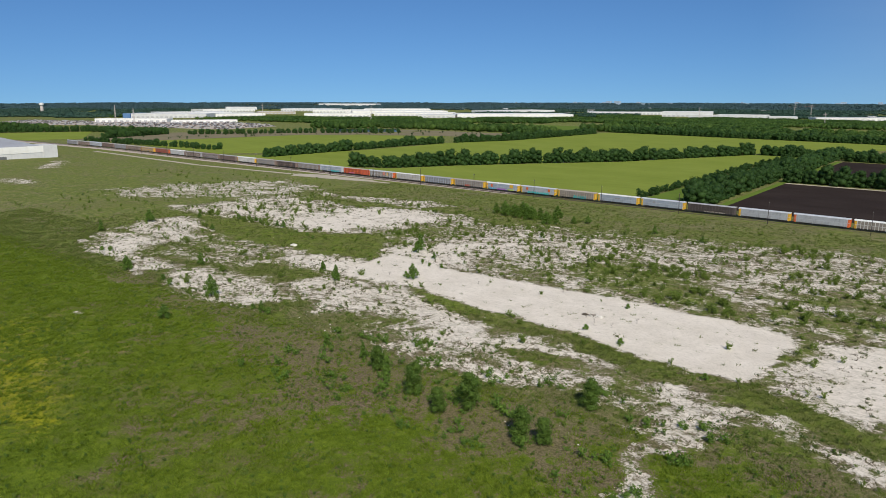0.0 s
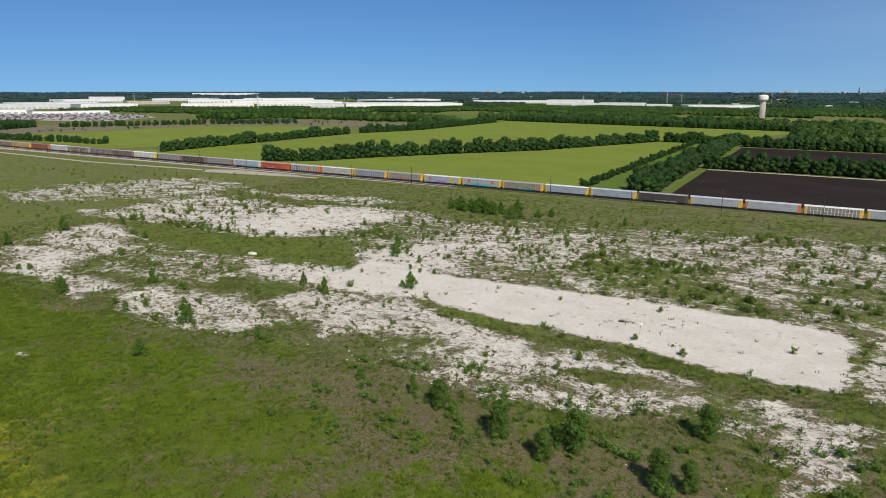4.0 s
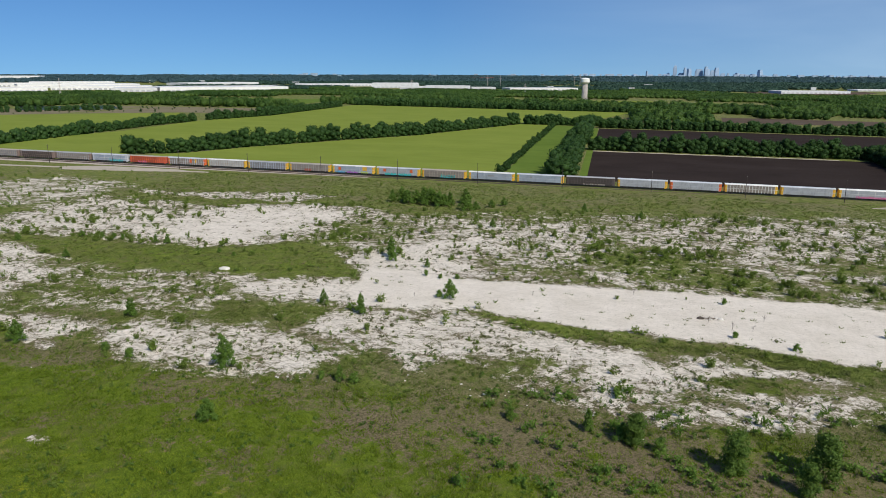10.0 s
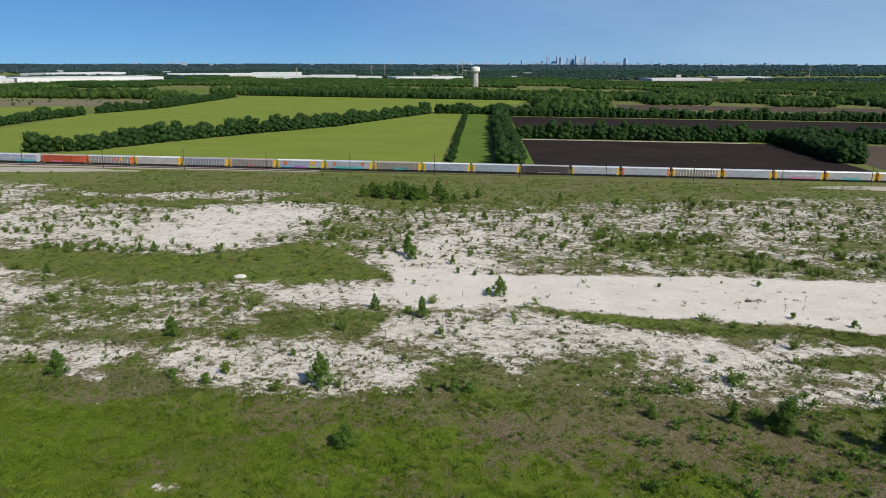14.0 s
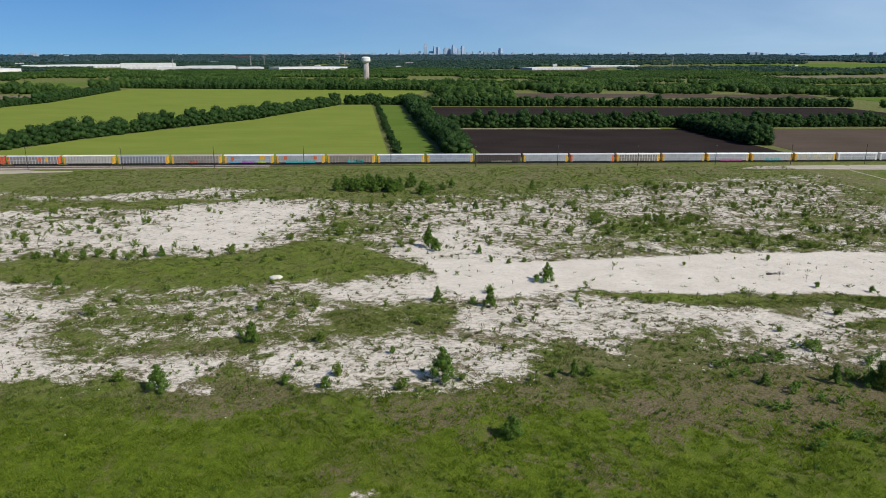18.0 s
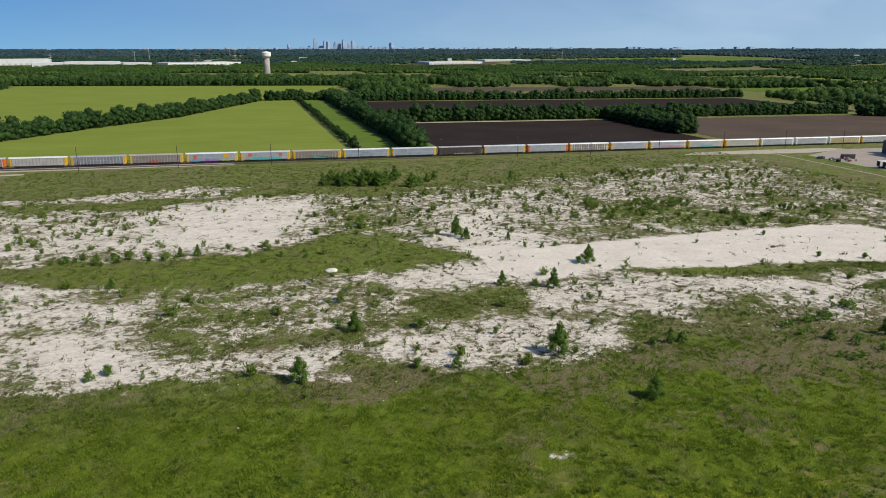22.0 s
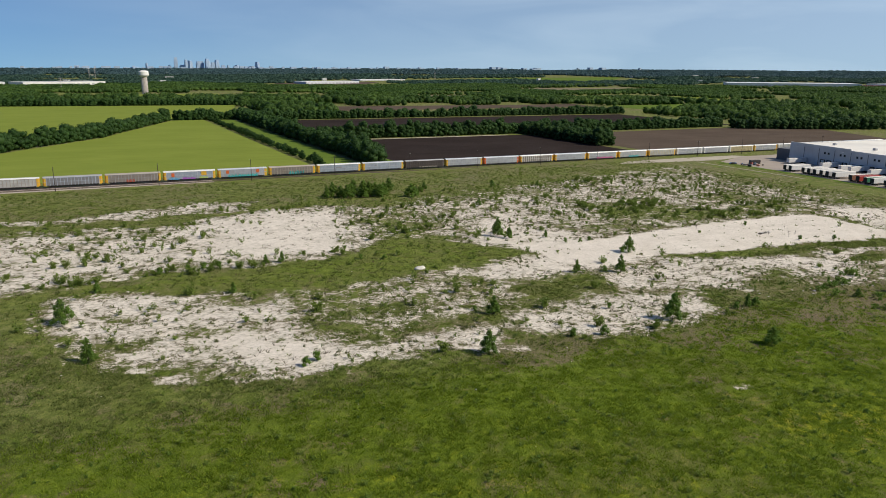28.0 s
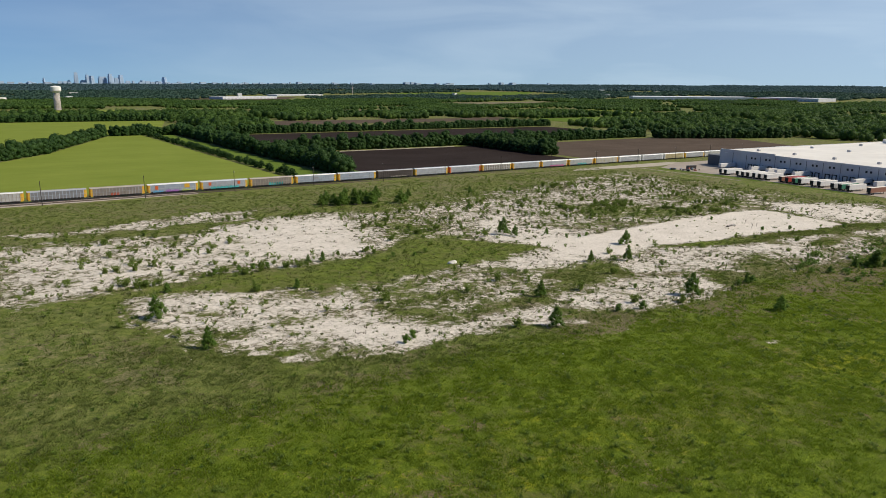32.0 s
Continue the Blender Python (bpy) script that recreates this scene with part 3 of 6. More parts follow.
def build_railway():
    xs = np.arange(-1300, 801, 50.0)
    prof = [(402.5, -0.9), (404.5, 0.1), (407.5, 0.35), (419, 0.35), (421.5, -1.0)]
    v, f = [], []
    for x in xs:
        for y, z in prof:
            v.append((x, y, track_z(x) + z))
    k = len(prof)
    for i in range(len(xs) - 1):
        for j in range(k - 1):
            f.append((i * k + j, (i + 1) * k + j, (i + 1) * k + j + 1, i * k + j + 1))
    tagged(mesh_ob("ballast", v, f, M["ballast"]), "long bed of grey gravel ballast under two railway tracks", "railway", kind=S)
    for yc in (TRACK_Y, TRACK_Y2):
        for s in (-0.75, 0.75):
            v, f = [], []
            for x in xs:
                z = track_z(x) + 0.45
                v += [(x, yc + s - 0.06, z), (x, yc + s + 0.06, z), (x, yc + s + 0.06, z + 0.18), (x, yc + s - 0.06, z + 0.18)]
            for i in range(len(xs) - 1):
                for j in range(4):
                    f.append((i * 4 + j, (i + 1) * 4 + j, (i + 1) * 4 + (j + 1) % 4, i * 4 + (j + 1) % 4))
            tagged(mesh_ob("rail", v, f, M["steel"]), "worn steel rail on wooden ties", "rail", "railway rails", S)
        v, f = [], []
        for x in np.arange(-700, 320, 0.6):
            z, o = track_z(x) + 0.3, len(v)
            for dx in (-0.12, 0.12):
                v += [(x + dx, yc - 1.3, z), (x + dx, yc + 1.3, z), (x + dx, yc + 1.3, z + 0.16), (x + dx, yc - 1.3, z + 0.16)]
            f += [(o, o + 1, o + 2, o + 3), (o + 4, o + 5, o + 6, o + 7), (o + 3, o + 2, o + 6, o + 7), (o, o + 3, o + 7, o + 4), (o + 1, o + 2, o + 6, o + 5)]
        tagged(mesh_ob("ties", v, f, M["tie"]), "row of dark wooden railway ties", "ties", kind="stuff")


build_railway()

# ---- train ----
# body tone, post tone, end door tone, roof tone
TONES = {
    "silver": (0.42, 0.44, 0.47), "blue": (0.36, 0.41, 0.48), "white": (0.60, 0.60, 0.58), "tan": (0.33, 0.29, 0.25), "brown": (0.20, 0.15, 0.13),
    "black": (0.09, 0.075, 0.07), "red": (0.42, 0.09, 0.05), "yellow": (0.62, 0.36, 0.04), "orange": (0.60, 0.13, 0.04), "pale": (0.55, 0.47, 0.28), "grey": (0.30, 0.30, 0.31),
    "teal": (0.06, 0.42, 0.42), "purple": (0.35, 0.12, 0.45), "pink": (0.55, 0.16, 0.30), "lime": (0.38, 0.5, 0.10), "sky": (0.12, 0.35, 0.55),
}
CAR = {k: paint("railcar_" + k, c, 0.55, 0.15, 0.35, 0.35) for k, c in TONES.items()}
# roof tones raised by 1.3: sun on the tops put into the colour
ROOF = {k: paint("railcar_lit_roof_" + k, tuple(min(0.8, v * 1.3) for v in c), 0.45, 0.2, 0.25, 0.3) for k, c in TONES.items()}
# panel tones lowered: the recess between posts is shaded by colour
PANEL = {k: paint("railcar_shaded_panel_" + k, tuple(v * (0.86 if k in ("silver", "blue") else 0.72) for v in c), 0.6, 0.15, 0.45, 0.4) for k, c in TONES.items()}
# style per car from the black one eastwards and westwards: panels, posts, doors, roof
EAST = ["black black black grey", "silver silver yellow silver", "silver silver orange silver", "tan white yellow white", "silver silver yellow silver", "silver white yellow white", "white silver yellow white", "white pale yellow white", "silver white white white", "silver silver white white", "pale pale white white", "silver white yellow white", "white silver white white", "silver silver yellow white", "pale silver yellow white", "silver white white silver", "white white yellow white"]
WEST = ["blue silver yellow silver", "blue silver yellow white", "tan tan yellow tan", "silver blue yellow silver", "blue silver yellow white", "tan grey yellow tan", "grey blue yellow grey", "white tan yellow white", "tan silver orange silver", "red orange red tan", "blue white silver silver", "tan grey brown grey", "black brown brown grey", "grey tan brown tan", "white white yellow white", "brown brown brown grey", "brown grey brown brown", "brown tan grey grey", "white silver brown white", "red brown orange brown", "grey yellow yellow tan", "brown tan brown tan", "grey grey brown grey", "brown brown brown tan", "silver blue blue silver", "brown tan brown grey", "grey grey grey grey"]
CAR_PITCH, CAR_X0, CAR_LEN = 28.6, -123.3, 27.5
PROTO = {}


def car_mesh(kind):
    """One mesh of the car, in its own frame: x along, z from the rail head."""
    if kind in PROTO:
        return PROTO[kind]
    bm = bmesh.new()
    h, L, W = 5.55, CAR_LEN / 2, 1.52
    if kind == "panel":  # a side sheet with shallow corrugations
        n = 15
        for i in range(n):
            x0, x1 = -L + 1.7 + i * (2 * L - 3.4) / n, -L + 1.7 + (i + 1) * (2 * L - 3.4) / n
            box(bm, x0 + 0.05, x1 - 0.05, -0.02, 0.02, 1.35, 3.05)
            box(bm, x0 + 0.05, x1 - 0.05, -0.02, 0.02, 3.18, 5.05)
            for z in (1.8, 2.3, 2.75, 3.6, 4.1, 4.6):
                box(bm, x0 + 0.05, x1 - 0.05, -0.045, 0.02, z, z + 0.12)
    elif kind == "posts":
        n = 15
        for i in range(n + 1):
            x = -L + 1.7 + i * (2 * L - 3.4) / n
            box(bm, x - 0.13, x + 0.13, -0.14, 0.05, 1.1, 5.1)
        box(bm, -L + 0.3, L - 0.3, -0.07, 0.05, 5.02, 5.2)
        box(bm, -L + 0.3, L - 0.3, -0.07, 0.05, 3.05, 3.18)
    elif kind == "ribs":  # smooth sides: few posts, long rails
        for i in range(0, 16, 5):
            x = -L + 1.7 + i * (2 * L - 3.4) / 15
            box(bm, x - 0.1, x + 0.1, -0.07, 0.05, 1.1, 5.1)
        for z in (3.05, 5.02):
            box(bm, -L + 0.3, L - 0.3, -0.07, 0.05, z, z + 0.15)
    elif kind == "sill":
        box(bm, -L, L, -W + 0.1, W - 0.1, 0.95, 1.35)
        box(bm, -L + 4, L - 4, -0.8, 0.8, 0.55, 0.95)
        box(bm, -L - 0.5, L + 0.5, -0.2, 0.2, 0.75, 1.0)
    elif kind == "roof":
        prof = [(-W - 0.03, 5.2), (-W + 0.25, 5.5), (-0.55, 5.72), (0.55, 5.72), (W - 0.25, 5.5), (W + 0.03, 5.2)]
        rows = [[bm.verts.new((x, y, z)) for y, z in prof] for x in np.linspace(-L + 0.15, L - 0.15, 2)]
        for j in range(len(prof)):
            k = (j + 1) % len(prof)
            bm.faces.new((rows[0][j], rows[1][j], rows[1][k], rows[0][k]))
        bm.faces.new(rows[0])
        bm.faces.new(rows[1])
        for i in range(1, 18):
            x = -L + i * 2 * L / 18
            box(bm, x - 0.05, x + 0.05, -0.6, 0.6, 5.7, 5.77)
    elif kind == "door":  # curved end door with its corner wing
        seg = 7
        pts = []
        for i in range(seg + 1):
            a = math.pi * i / seg
            pts.append((L - 0.75 + 0.75 * math.sin(a), -W * math.cos(a)))
        pts = [(L - 1.7, -W)] + pts + [(L - 1.7, W)]
        lo = [bm.verts.new((x, y, 1.0)) for x, y in pts]
        hi = [bm.verts.new((x, y, 5.25)) for x, y in pts]
        for i in range(len(pts) - 1):
            bm.faces.new((lo[i], lo[i + 1], hi[i + 1], hi[i]))
        bm.faces.new(hi)
        for z in (1.9, 2.8, 3.7, 4.6):
            box(bm, L - 1.68, L - 0.9, -W - 0.05, W + 0.05, z, z + 0.1)
    elif kind == "truck":
        for s in (-1, 1):
            box(bm, -1.35, 1.35, s * 1.0 - 0.1, s * 1.0 + 0.1, 0.35, 0.65)
            box(bm, -0.3, 0.3, s * 1.0 - 0.14, s * 1.0 + 0.14, 0.2, 0.8)
        box(bm, -0.25, 0.25, -1.1, 1.1, 0.45, 0.85)
    elif kind == "wheelset":
        for s in (-0.75, 0.75):
            tube(bm, 0.42, 0.42, (0, s - 0.07, 0.42), (0, s + 0.07, 0.42), 14)
        tube(bm, 0.09, 0.09, (0, -0.9, 0.42), (0, 0.9, 0.42), 6)
    bmesh.ops.recalc_face_normals(bm, faces=bm.faces)
    me = bpy.data.meshes.new(kind)
    bm.to_mesh(me)
    bm.free()
    me.materials.append(M["iron"])
    PROTO[kind] = me
    return me


def car_part(name, kind, mat, parent, m=None):
    ob = new(name, car_mesh(kind))
    ob.parent = parent
    ob.matrix_basis = m or Matrix()
    ob.material_slots[0].link = "OBJECT"
    ob.material_slots[0].material = mat
    return ob


NAMES = {"silver": "silver-grey", "blue": "blue-grey", "tan": "faded tan", "pale": "pale yellow", "grey": "dull grey"}


def rail_car(i, style):
    a, b, c, d = style.split()
    x = CAR_X0 + (i + 0.5) * CAR_PITCH
    car = new("autorack_car")
    car.matrix_basis = Matrix.LocRotScale((x, TRACK_Y, track_z(x) + 0.63), Euler((0, math.atan(0.0134), 0)), None)
    tagged(car, "long covered %s car carrier wagon with %s doors" % (NAMES.get(a, a), NAMES.get(c, c)), "rail car", "train of car carriers")
    flip = Matrix.Rotation(math.pi, 4, "Z")
    side = Matrix.Translation((0, -1.5, 0))
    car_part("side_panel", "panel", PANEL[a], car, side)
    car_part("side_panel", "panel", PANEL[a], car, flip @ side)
    kind = "ribs" if a in ("silver", "blue") else "posts"
    car_part("side_frame", kind, CAR[b], car, side)
    car_part("side_frame", kind, CAR[b], car, flip @ side)
    car_part("end_door", "door", CAR[c], car)
    car_part("end_door", "door", CAR[c], car, flip)
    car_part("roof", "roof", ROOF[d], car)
    car_part("underframe", "sill", M["iron"], car)
    for s in (-10.2, 10.2):
        t = car_part("bogie", "truck", M["iron"], car, Matrix.Translation((s, 0, 0)))
        for w in (-0.9, 0.9):
            car_part("wheelset", "wheelset", M["steel"], t, Matrix.Translation((w, 0, 0)))
    return car


cars = {}
for i, s in enumerate(EAST):
    cars[i] = rail_car(i, s)
for i, s in enumerate(WEST):
    cars[-1 - i] = rail_car(-1 - i, s)


def graffiti(i, x0, x1, z0, z1, tone, seed):
    """Sprayed lettering that cannot be read: plain rounded bars of its colour."""
    rng = random.Random(seed)
    x = x0
    while x < x1:
        w, t, lean = rng.uniform(0.45, 0.95), rng.uniform(0.65, 1.0), rng.uniform(-0.15, 0.15)
        bm = bmesh.new()
        for v in box(bm, x, x + w * 0.78, -1.63, -1.61, z0, z0 + (z1 - z0) * t):
            v.co.x += lean * (v.co.z - z0) * 2
        part("sprayed_bar", bm, CAR[tone], cars[i], "sprayed %s paint" % tone)
        x += w


def patch(i, x0, x1, z0, z1, tone):
    bm = bmesh.new()
    box(bm, x0, x1, -1.615, -1.60, z0, z1)
    part("painted_panel", bm, CAR[tone], cars[i])


for g in ((-3, -2, 6, 1.1, 3.0, "teal", 1), (-3, 3, 6.5, 1.4, 2.4, "sky", 2), (-4, -8, 8, 1.1, 2.5, "teal", 3), (-5, -11, -6, 1.1, 2.3, "sky", 4), (-5, -4, 3, 1.1, 2.4, "purple", 5), (-5, 5, 9, 1.2, 2.4, "lime", 6), (-6, -3.5, 0.5, 1.1, 2.8, "red", 7), (-11, 0, 9, 1.1, 2.6, "teal", 8), (-10, -7, -1, 1.2, 2.6, "pink", 9), (5, -5, 9, 1.1, 2.4, "pink", 10), (6, -4, 6, 1.1, 2.6, "teal", 11), (2, -9, 0, 1.2, 2.0, "grey", 12), (0, -4, 8, 1.1, 1.9, "tan", 13), (7, -6, 2, 1.1, 1.8, "grey", 14)):
    graffiti(*g)
for g in ((-5, -9.6, -8.0, 2.6, 4.6, "orange"), (-5, 6.0, 8.8, 2.8, 5.0, "yellow"), (-4, -9.2, -7.6, 3.0, 4.8, "orange"), (-4, 7.5, 9.2, 3.0, 4.8, "orange"), (-9, 2, 4, 2.4, 4.8, "orange"), (-9, 6, 7.5, 2.4, 4.8, "yellow"), (-10, 6.5, 12, 1.3, 4.9, "red"), (-2, -2, 1.5, 3.1, 4.0, "grey"), (-1, -6, -4.6, 3.2, 4.2, "grey")):
    patch(*g)


# ---- poles ----
def utility_pole(x, y, h):
    p = new("utility_pole")
    p.matrix_basis = at(x, y, 0, 1, 0)
    z0 = -0.6
    bm = bmesh.new()
    tube(bm, 0.19, 0.12, (0, 0, z0), (0, 0, h), 8)
    part("pole", bm, M["pole"], p)
    bm = bmesh.new()
    box(bm, -0.09, 0.09, -0.9, 0.9, h - 0.9, h - 0.72)
    part("crossarm", bm, M["pole"], p)
    for s in (-0.75, 0.75):
        bm = bmesh.new()
        tube(bm, 0.05, 0.04, (0, s, h - 0.72), (0, s, h - 0.5), 6)
        part("insulator", bm, M["white_wall"], p)
    tagged(p, "tall thin dark wooden pole beside the railway", "pole", "poles along the railway")
    return p


pole0 = utility_pole(-269, 404.5, 12.2)
for k in range(-9, 12):
    if k:
        copy_thing(pole0, at(-269 + 48.3 * k, 404.5 + 0.3 * math.sin(k * 2.1), 0.1 * math.sin(k)))


# ---- trees ----
def leafy(name, lobes, n, size, seed, mat, core=0.6, flat=0.0):
    """A crown of many small leaf clumps on the surface of some lobes, round a dense core."""
    rng = np.random.default_rng(seed)
    lobes = np.array(lobes, float)
    wt = (lobes[:, 3] * lobes[:, 4] + lobes[:, 4] * lobes[:, 5])
    pick = rng.choice(len(lobes), n, p=wt / wt.sum())
    u = rng.normal(size=(n, 3))
    u /= np.linalg.norm(u, axis=1)[:, None]
    u[:, 2] = np.where(u[:, 2] < -0.55, -u[:, 2], u[:, 2])
    P = lobes[pick, :3] + u * lobes[pick, 3:] * rng.uniform(0.6, 1.1, (n, 1))
    N = u + rng.normal(size=(n, 3)) * 0.55
    N /= np.linalg.norm(N, axis=1)[:, None]
    A = np.cross(N, rng.normal(size=(n, 3)))
    A /= np.linalg.norm(A, axis=1)[:, None]
    B = np.cross(N, A)
    s = size * rng.uniform(0.55, 1.35, (n, 1))
    q = np.stack([P - A * s, P - B * s * 0.62, P + A * s, P + B * s * 0.62], 1).reshape(-1, 3)
    verts = [tuple(v) for v in q]
    faces = [(4 * i, 4 * i + 1, 4 * i + 2, 4 * i + 3) for i in range(n)]
    if core:
        for lx, ly, lz, a, b, c in lobes:
            bm = bmesh.new()
            bmesh.ops.create_icosphere(bm, subdivisions=1, radius=1)
            o = len(verts)
            for v in bm.verts:
                k = core * (1 + 0.22 * noise.noise(v.co * 2.1 + Vector((lx, ly, lz))))
                verts.append((lx + v.co.x * a * k, ly + v.co.y * b * k, lz + v.co.z * c * k))
            faces += [tuple(o + w.index for w in f.verts) for f in bm.faces]
            bm.free()
    return mesh_ob(name, verts, faces, mat, smooth=True)


def tree(label, h, w, lobes_n, n, size, seed, mat, category="tree", trunk=0.22, lift=0.12, taper=0.0, thing="tree", group="", core=0.6):
    """A tapered trunk with limbs under an uneven crown."""
    rng = random.Random(seed)
    t = new(thing)
    lobes = []
    for i in range(lobes_n):
        f = (i + 0.5) / lobes_n
        z = h * (lift + (0.93 - lift) * f)
        spread = w * (0.5 - 0.3 * abs(f - 0.4)) * (1 - taper * f)
        a = i * 2.4 + rng.uniform(-0.4, 0.4)
        r = spread * rng.uniform(0.35, 0.75)
        s = w * rng.uniform(0.24, 0.34) * (1 - taper * f * 0.75)
        lobes.append((r * math.cos(a), r * math.sin(a), z, s, s, s * rng.uniform(0.75, 1.05)))
    lobes.append((0, 0, h * 0.55, w * 0.33 * (1 - taper * 0.3), w * 0.33 * (1 - taper * 0.3), h * 0.36))
    lobes.append((rng.uniform(-0.1, 0.1) * w, 0, h * 0.86, w * 0.2 * (1 - taper * 0.5), w * 0.2 * (1 - taper * 0.5), h * 0.13))
    crown = leafy("crown", lobes, n, size, seed, mat, core)
    crown.parent = t
    bm = bmesh.new()
    tube(bm, trunk, trunk * 0.6, (0, 0, -0.2), (0.05 * w, 0, h * 0.5), 7)
    for k in range(4):
        a = k * 1.6 + 0.4
        tube(bm, trunk * 0.5, trunk * 0.2, (0.03 * w, 0, h * (0.22 + 0.07 * k)), (w * 0.3 * math.cos(a), w * 0.3 * math.sin(a), h * (0.42 + 0.1 * k)), 5)
    part("trunk", bm, M["bark"], t)
    tagged(t, label, category, group)
    t.matrix_basis = Matrix.Translation((0, -60, gz(0, -60)))
    return t


HEDGE = [tree("broad dark green hedgerow tree with a dense crown", 9.5 + 0.8 * k, 9.5 + k % 3, 11, 1500, 0.42, 40 + k, M["leaf_oak"], trunk=0.3, lift=0.08, group="hedgerow trees", core=0.84) for k in range(5)]


def sapling(label, h, w, seed, n=2600, size=0.13, group="young trees on the chalk"):
    """A young upright tree: leafy sprays round a straight stem, narrowing to the top."""
    rng = random.Random(seed)
    t = new("tree")
    lobes, limbs = [], []
    for i in range(22):
        f = (i + 0.5) / 22
        z = h * (0.05 + 0.9 * f)
        r = w * 0.5 * (1 - f) ** 0.7 * rng.uniform(0.45, 0.95)
        a = i * 2.4 + rng.uniform(-0.5, 0.5)
        s = (0.30 + 0.34 * (1 - f)) * w / 3.4 * rng.uniform(0.8, 1.25)
        lobes.append((r * math.cos(a), r * math.sin(a), z + r * 0.25, s, s, s * 1.35))
        limbs.append(((0, 0, z * 0.85), (r * math.cos(a), r * math.sin(a), z + r * 0.2)))
    lobes.append((0, 0, h * 0.4, w * 0.2, w * 0.2, h * 0.34))
    lobes.append((0, 0, h * 0.85, w * 0.08, w * 0.08, h * 0.14))
    crown = leafy("crown", lobes, n, size, seed, M["leaf_young"], 0.5)
    crown.parent = t
    bm = bmesh.new()
    tube(bm, 0.08, 0.02, (0, 0, -0.2), (0, 0, h * 0.92), 6)
    for p, q in limbs[::2]:
        tube(bm, 0.03, 0.01, p, q, 4)
    part("trunk", bm, M["bark"], t)
    tagged(t, label, "tree", group)
    t.matrix_basis = Matrix.Translation((0, -60, gz(0, -60)))
    return t


BUSHY = [tree("low rounded green hedgerow bush on grass", 4.6 + 0.5 * k, 5.5, 6, 520, 0.4, 60 + k, M["leaf_oak"], "bush", 0.12, 0.08, thing="bush", group="hedgerow bushes") for k in range(3)]
used = set()


def put(ob, m):
    """A copy of ob at the pose m; the first one is ob itself."""
    if ob.name in used:
        return copy_thing(ob, m @ Matrix.Diagonal((1 / ob.scale.x, 1 / ob.scale.y, 1 / ob.scale.z, 1)))
    used.add(ob.name)
    ob.matrix_basis = m
    return ob


def plant(kinds, x, y, s, rng, sz=None):
    """The first of a kind is moved to its place, the rest are copies."""
    ob = kinds[rng.randrange(len(kinds))]
    m = at(x, y, rng.uniform(0, 6.28), s, 0, (sz or s) * rng.uniform(0.85, 1.12))
    return put(ob, m)


def hedge(points, spacing, kinds, scale, width, seed, rows=1):
    rng = random.Random(seed)
    for (x0, y0), (x1, y1) in zip(points, points[1:]):
        L = math.hypot(x1 - x0, y1 - y0)
        n = max(1, round(L / spacing))
        for i in range(n):
            for r in range(rows):
                f = (i + rng.uniform(0.2, 0.8)) / n
                o = (r + 0.5) / rows - 0.5 + rng.uniform(-0.25, 0.25) / rows
                nx, ny = -(y1 - y0) / L, (x1 - x0) / L
                plant(kinds, x0 + (x1 - x0) * f + nx * o * width, y0 + (y1 - y0) * f + ny * o * width, scale * rng.uniform(0.78, 1.18), rng)


hedge([(-446, 463), (-414, 484), (-392, 535), (-350, 603), (-289, 694), (-233, 834), (-210, 888)], 6.6, HEDGE, 1.0, 5, 1)
hedge([(-166, 446), (-166, 880)], 7.5, BUSHY, 0.95, 5, 5)
hedge([(-128, 446), (-128, 690)], 6.2, HEDGE, 1.0, 13, 6, 2)
hedge([(-116, 621), (74, 625)], 6.3, HEDGE, 1.0, 10, 7, 2)
hedge([(103, 492), (104, 560), (106, 622)], 6.2, HEDGE, 1.0, 19, 8, 3)


def far_hedge(points, spacing, scale, width, seed, rows):
    """A hedgerow far off: the same crowns, joined."""
    rng = random.Random(seed)
    V, F, o = [], [], 0
    crowns = []
    for t in HEDGE[:3]:
        me = [c for c in t.children if c.name.startswith("crown")][0].data
        crowns.append((np.array([v.co[:] for v in me.vertices]), np.array([p.vertices[:] for p in me.polygons if len(p.vertices) == 4]), np.array([p.vertices[:] for p in me.polygons if len(p.vertices) == 3])))
    for (x0, y0), (x1, y1) in zip(points, points[1:]):
        L = math.hypot(x1 - x0, y1 - y0)
        n = max(1, round(L / spacing))
        nx, ny = -(y1 - y0) / L, (x1 - x0) / L
        for i in range(n):
            for r in range(rows):
                f = (i + rng.uniform(0.2, 0.8)) / n
                w = ((r + 0.5) / rows - 0.5 + rng.uniform(-0.25, 0.25) / rows) * width
                x, y = x0 + (x1 - x0) * f + nx * w, y0 + (y1 - y0) * f + ny * w
                v, q, t3 = crowns[rng.randrange(3)]
                a, s = rng.uniform(0, 6.28), scale * rng.uniform(0.75, 1.2)
                c, sn = math.cos(a) * s, math.sin(a) * s
                V.append(np.stack([v[:, 0] * c - v[:, 1] * sn + x, v[:, 0] * sn + v[:, 1] * c + y, v[:, 2] * s * rng.uniform(0.85, 1.1) + gz(x, y)], 1))
                F += (q[::2] + o).tolist() + (t3 + o).tolist()
                o += len(v)
    ob = mesh_ob("hedgerow", np.concatenate(V).tolist(), F, M["leaf_oak"])
    tagged(ob, "distant dense row of dark green trees", "hedgerow", kind="stuff")


